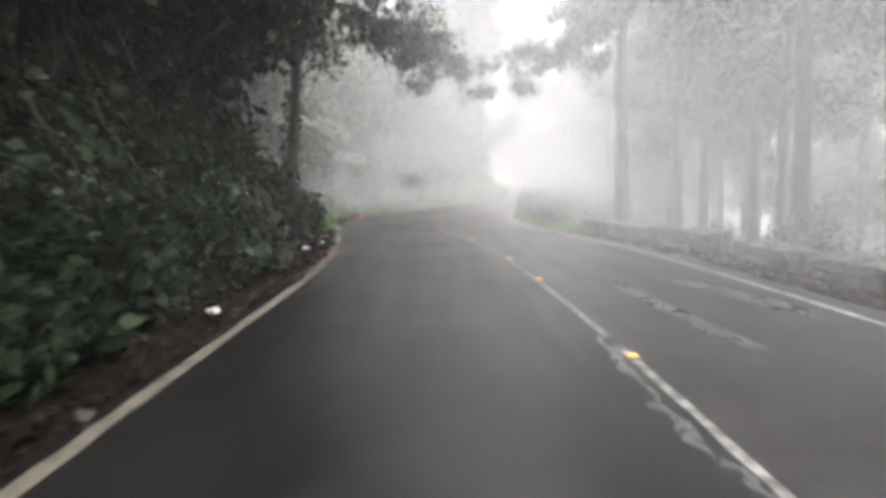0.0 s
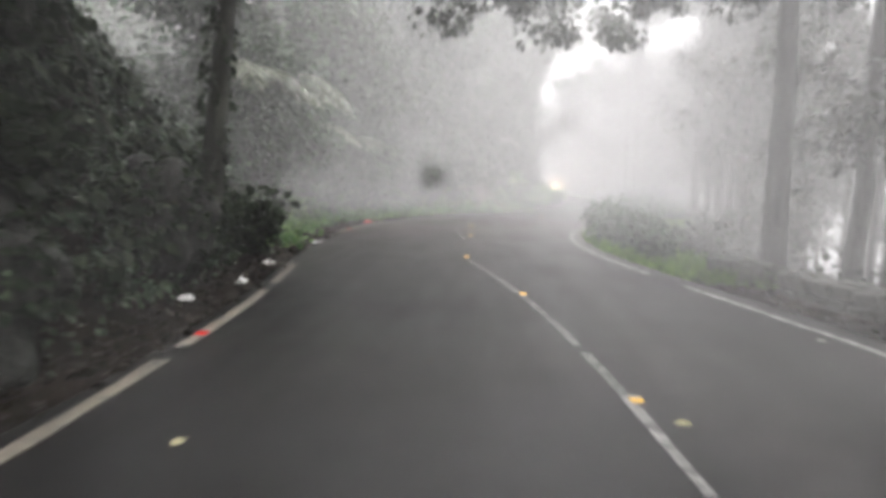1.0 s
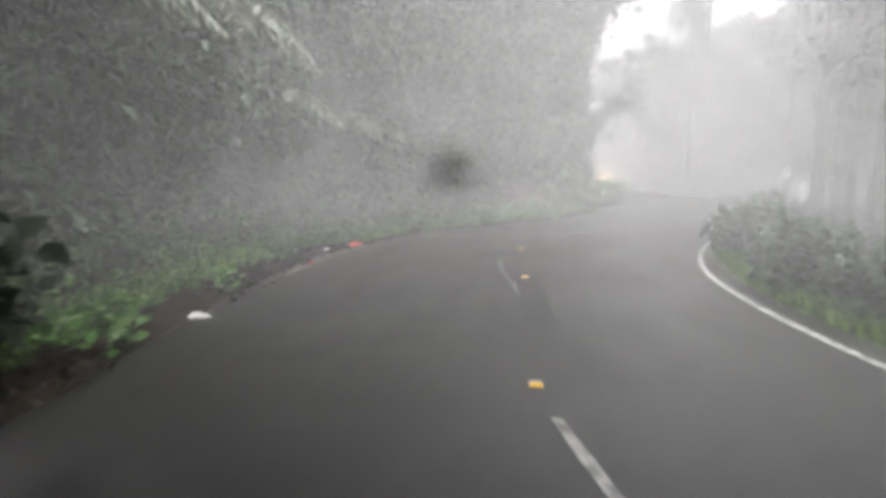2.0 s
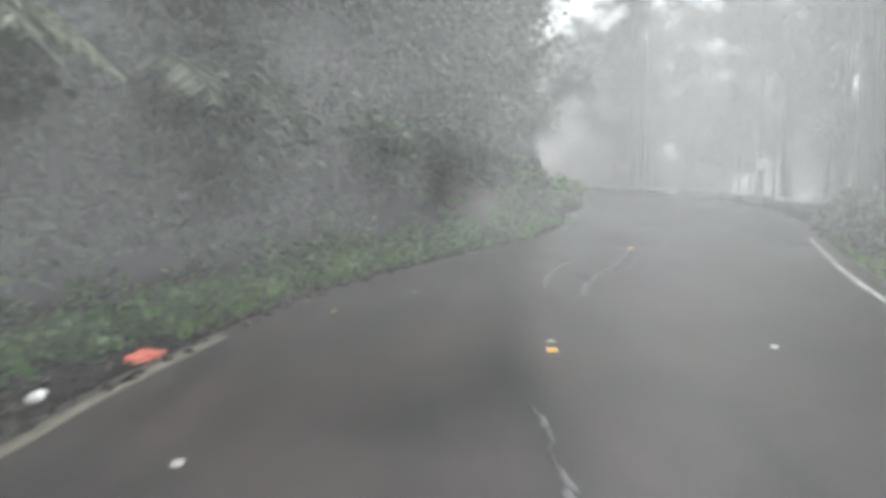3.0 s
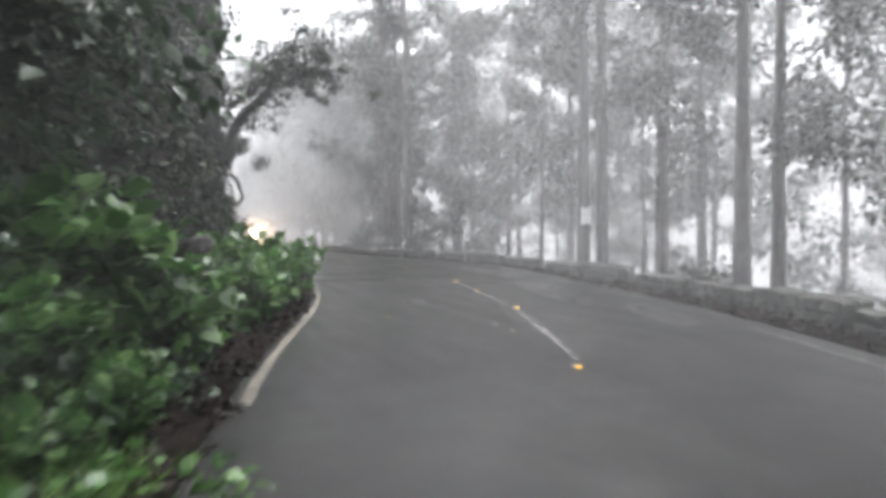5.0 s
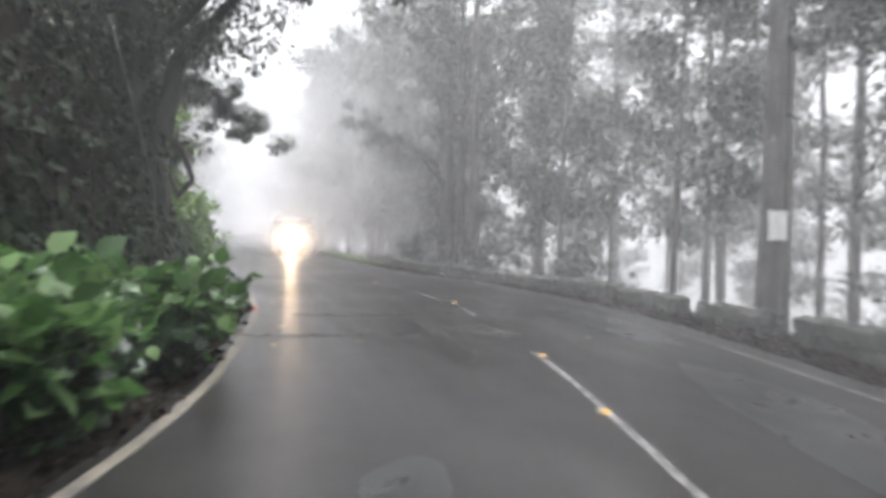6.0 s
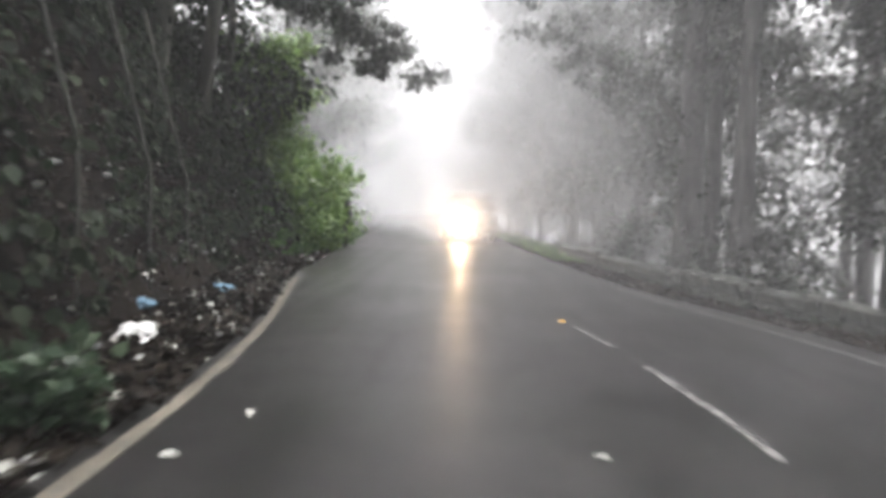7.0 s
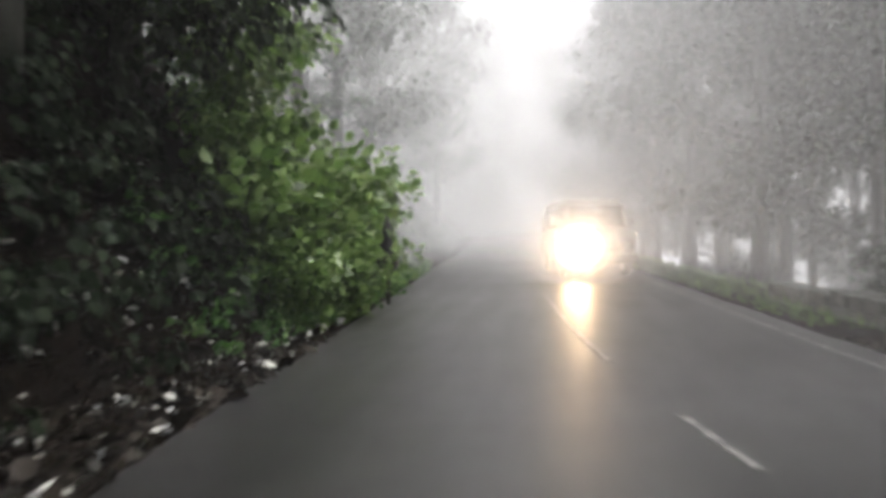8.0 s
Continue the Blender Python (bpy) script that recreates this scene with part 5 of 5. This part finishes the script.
crumpled("plastic_bag", 3.75, 56.4, gz(3.75, 56.4) + 0.1, 0.16, BLUE_PLASTIC, "faded blue plastic bag caught on the bank", 1203)
for i, (x, y) in enumerate([(-2.9, 13.2), (-3.9, 19.0), (-2.8, 14.4), (-2.5, 6.7), (-3.0, 16.0), (-4.0, 24.0), (-3.6, 24.6), (-2.6, 29.5), (-3.2, 19.4)]):
    crumpled("plastic_scrap", x, y, gz(x, y), 0.09, WHITE_PLASTIC, "white plastic scrap at the road's edge", 1210 + i)
crumpled("plastic_scrap", -3.3, 25.4, gz(-3.3, 25.4), 0.14, RED_PLASTIC, "red plastic wrapper at the road's edge", 1230)


def cone_post(x, y):
    t = thing("marker_post", x, y, gz(x, y), "dark wrapped conical marker post at the road's edge", "marker post")
    v, f = tube([(0, 0, -0.1), (0, 0, 0.6), (0.01, 0, 0.85)], [0.035, 0.035, 0.03], 8)
    put("post", mesh_from("post", v, f, True), DARK_BARK, t)
    rng = random.Random(3)
    pts = [(0, 0, 0.60), (0, 0, 0.74), (0.01, 0, 0.95), (0.02, 0, 1.22), (0.02, 0, 1.44), (0.02, 0, 1.62)]
    v, f = tube(pts, [0.09, 0.20, 0.18, 0.12, 0.07, 0.015], 14, 0.12, rng)
    put("cover", mesh_from("cover", v, f, True), BLACK_CLOTH, t)
    return t


cone_post(3.75, 69.2)


def sign_board(x, y, z):
    t = thing("sign_board", x, y, z, "small white notice board nailed to a tree trunk", "sign")
    for name, m, box, off in (("board", BOARD_PAINT, (0.38, 0.025, 0.5), 0.0), ("batten", DARK_BARK, (0.06, 0.03, 0.56), 0.028)):
        bm = bmesh.new()
        bmesh.ops.create_cube(bm, size=1.0)
        for v in bm.verts:
            v.co = Vector((v.co.x * box[0], v.co.y * box[1] + off, v.co.z * box[2]))
        bmesh.ops.bevel(bm, geom=bm.edges[:], offset=0.005, segments=1, affect="EDGES")
        part(name, bm, m, t)
    return t


sign_board(13.9, 49.64, 1.55)


# ---- the oncoming van with its headlamps lit ----
def van(x, y, turn):
    body_m = plain("van_paint", (0.16, 0.155, 0.15), 0.35)
    glass_m = plain("van_glass", (0.02, 0.022, 0.024), 0.08)
    black_m = plain("van_rubber", (0.02, 0.02, 0.02), 0.8)
    trim_m = plain("van_trim", (0.05, 0.05, 0.05), 0.5)
    rim_m = plain("van_rim", (0.45, 0.45, 0.45), 0.35, 0.8)
    lamp_m, n, l, p = nodes_of("headlamp_light")
    p.inputs["Base Color"].default_value = (1, 0.9, 0.75, 1)
    p.inputs["Emission Color"].default_value = (1.0, 0.68, 0.40, 1)
    p.inputs["Emission Strength"].default_value = 80.0
    t = thing("van", x, y, float(rise_of(y)), "grey van on the road with one headlamp lit", "van", "", turn)

    def box(name, material, c, s, parent=t, taper=0.0, edge=0.04, label=""):
        bm = bmesh.new()
        bmesh.ops.create_cube(bm, size=1.0)
        for v in bm.verts:
            k = 1 - (taper if v.co.z > 0 else 0)
            v.co = Vector((c[0] + v.co.x * s[0] * k, c[1] + v.co.y * s[1] * k, c[2] + v.co.z * s[2]))
        bmesh.ops.bevel(bm, geom=bm.edges[:], offset=edge, segments=3, affect="EDGES")
        return part(name, bm, material, parent, label, True)

    body = box("body", body_m, (0, 0, 0.78), (1.75, 4.1, 0.85), t, 0.0, 0.10)
    box("cabin", body_m, (0, 0.25, 1.55), (1.68, 3.5, 0.82), t, 0.09, 0.12)
    box("windscreen", glass_m, (0, -1.47, 1.52), (1.36, 0.06, 0.52), t, 0.04, 0.02)
    for s in (-1, 1):
        box("side_window", glass_m, (s * 0.80, -0.2, 1.52), (0.05, 2.2, 0.42), t, 0.02, 0.015)
    box("bumper", trim_m, (0, -2.08, 0.46), (1.74, 0.16, 0.22), t, 0.0, 0.05)
    box("grille", trim_m, (0, -2.06, 0.68), (0.80, 0.06, 0.16), t, 0.0, 0.02)
    for s in (-1, 1):
        bm = bmesh.new()
        bmesh.ops.create_uvsphere(bm, u_segments=20, v_segments=10, radius=0.17)
        for v in bm.verts:
            v.co = Vector((v.co.x + s * 0.62, v.co.y * 0.4 - 2.07, v.co.z + 0.80))
        part("headlamp", bm, lamp_m if s < 0 else glass_m, t, "glowing warm white headlamp" if s < 0 else "unlit headlamp", True)
        for yy in (-1.3, 1.35):
            wheel = thing("wheel", s * 0.78, yy, 0.31, "", "")
            wheel.parent = t
            bm = bmesh.new()
            bmesh.ops.create_cone(bm, cap_ends=True, segments=24, radius1=0.31, radius2=0.31, depth=0.19, matrix=Matrix.Rotation(math.pi / 2, 4, "Y"))
            bmesh.ops.bevel(bm, geom=[e for e in bm.edges], offset=0.03, segments=2, affect="EDGES")
            part("tyre", bm, black_m, wheel, "", True)
            bm = bmesh.new()
            bmesh.ops.create_cone(bm, cap_ends=True, segments=20, radius1=0.18, radius2=0.16, depth=0.205, matrix=Matrix.Rotation(math.pi / 2, 4, "Y"))
            part("rim", bm, rim_m, wheel, "", True)
        box("mirror", trim_m, (s * 0.98, -1.35, 1.40), (0.14, 0.06, 0.2), t, 0.0, 0.02)
    return t


van(7.59, 75.94, 9)
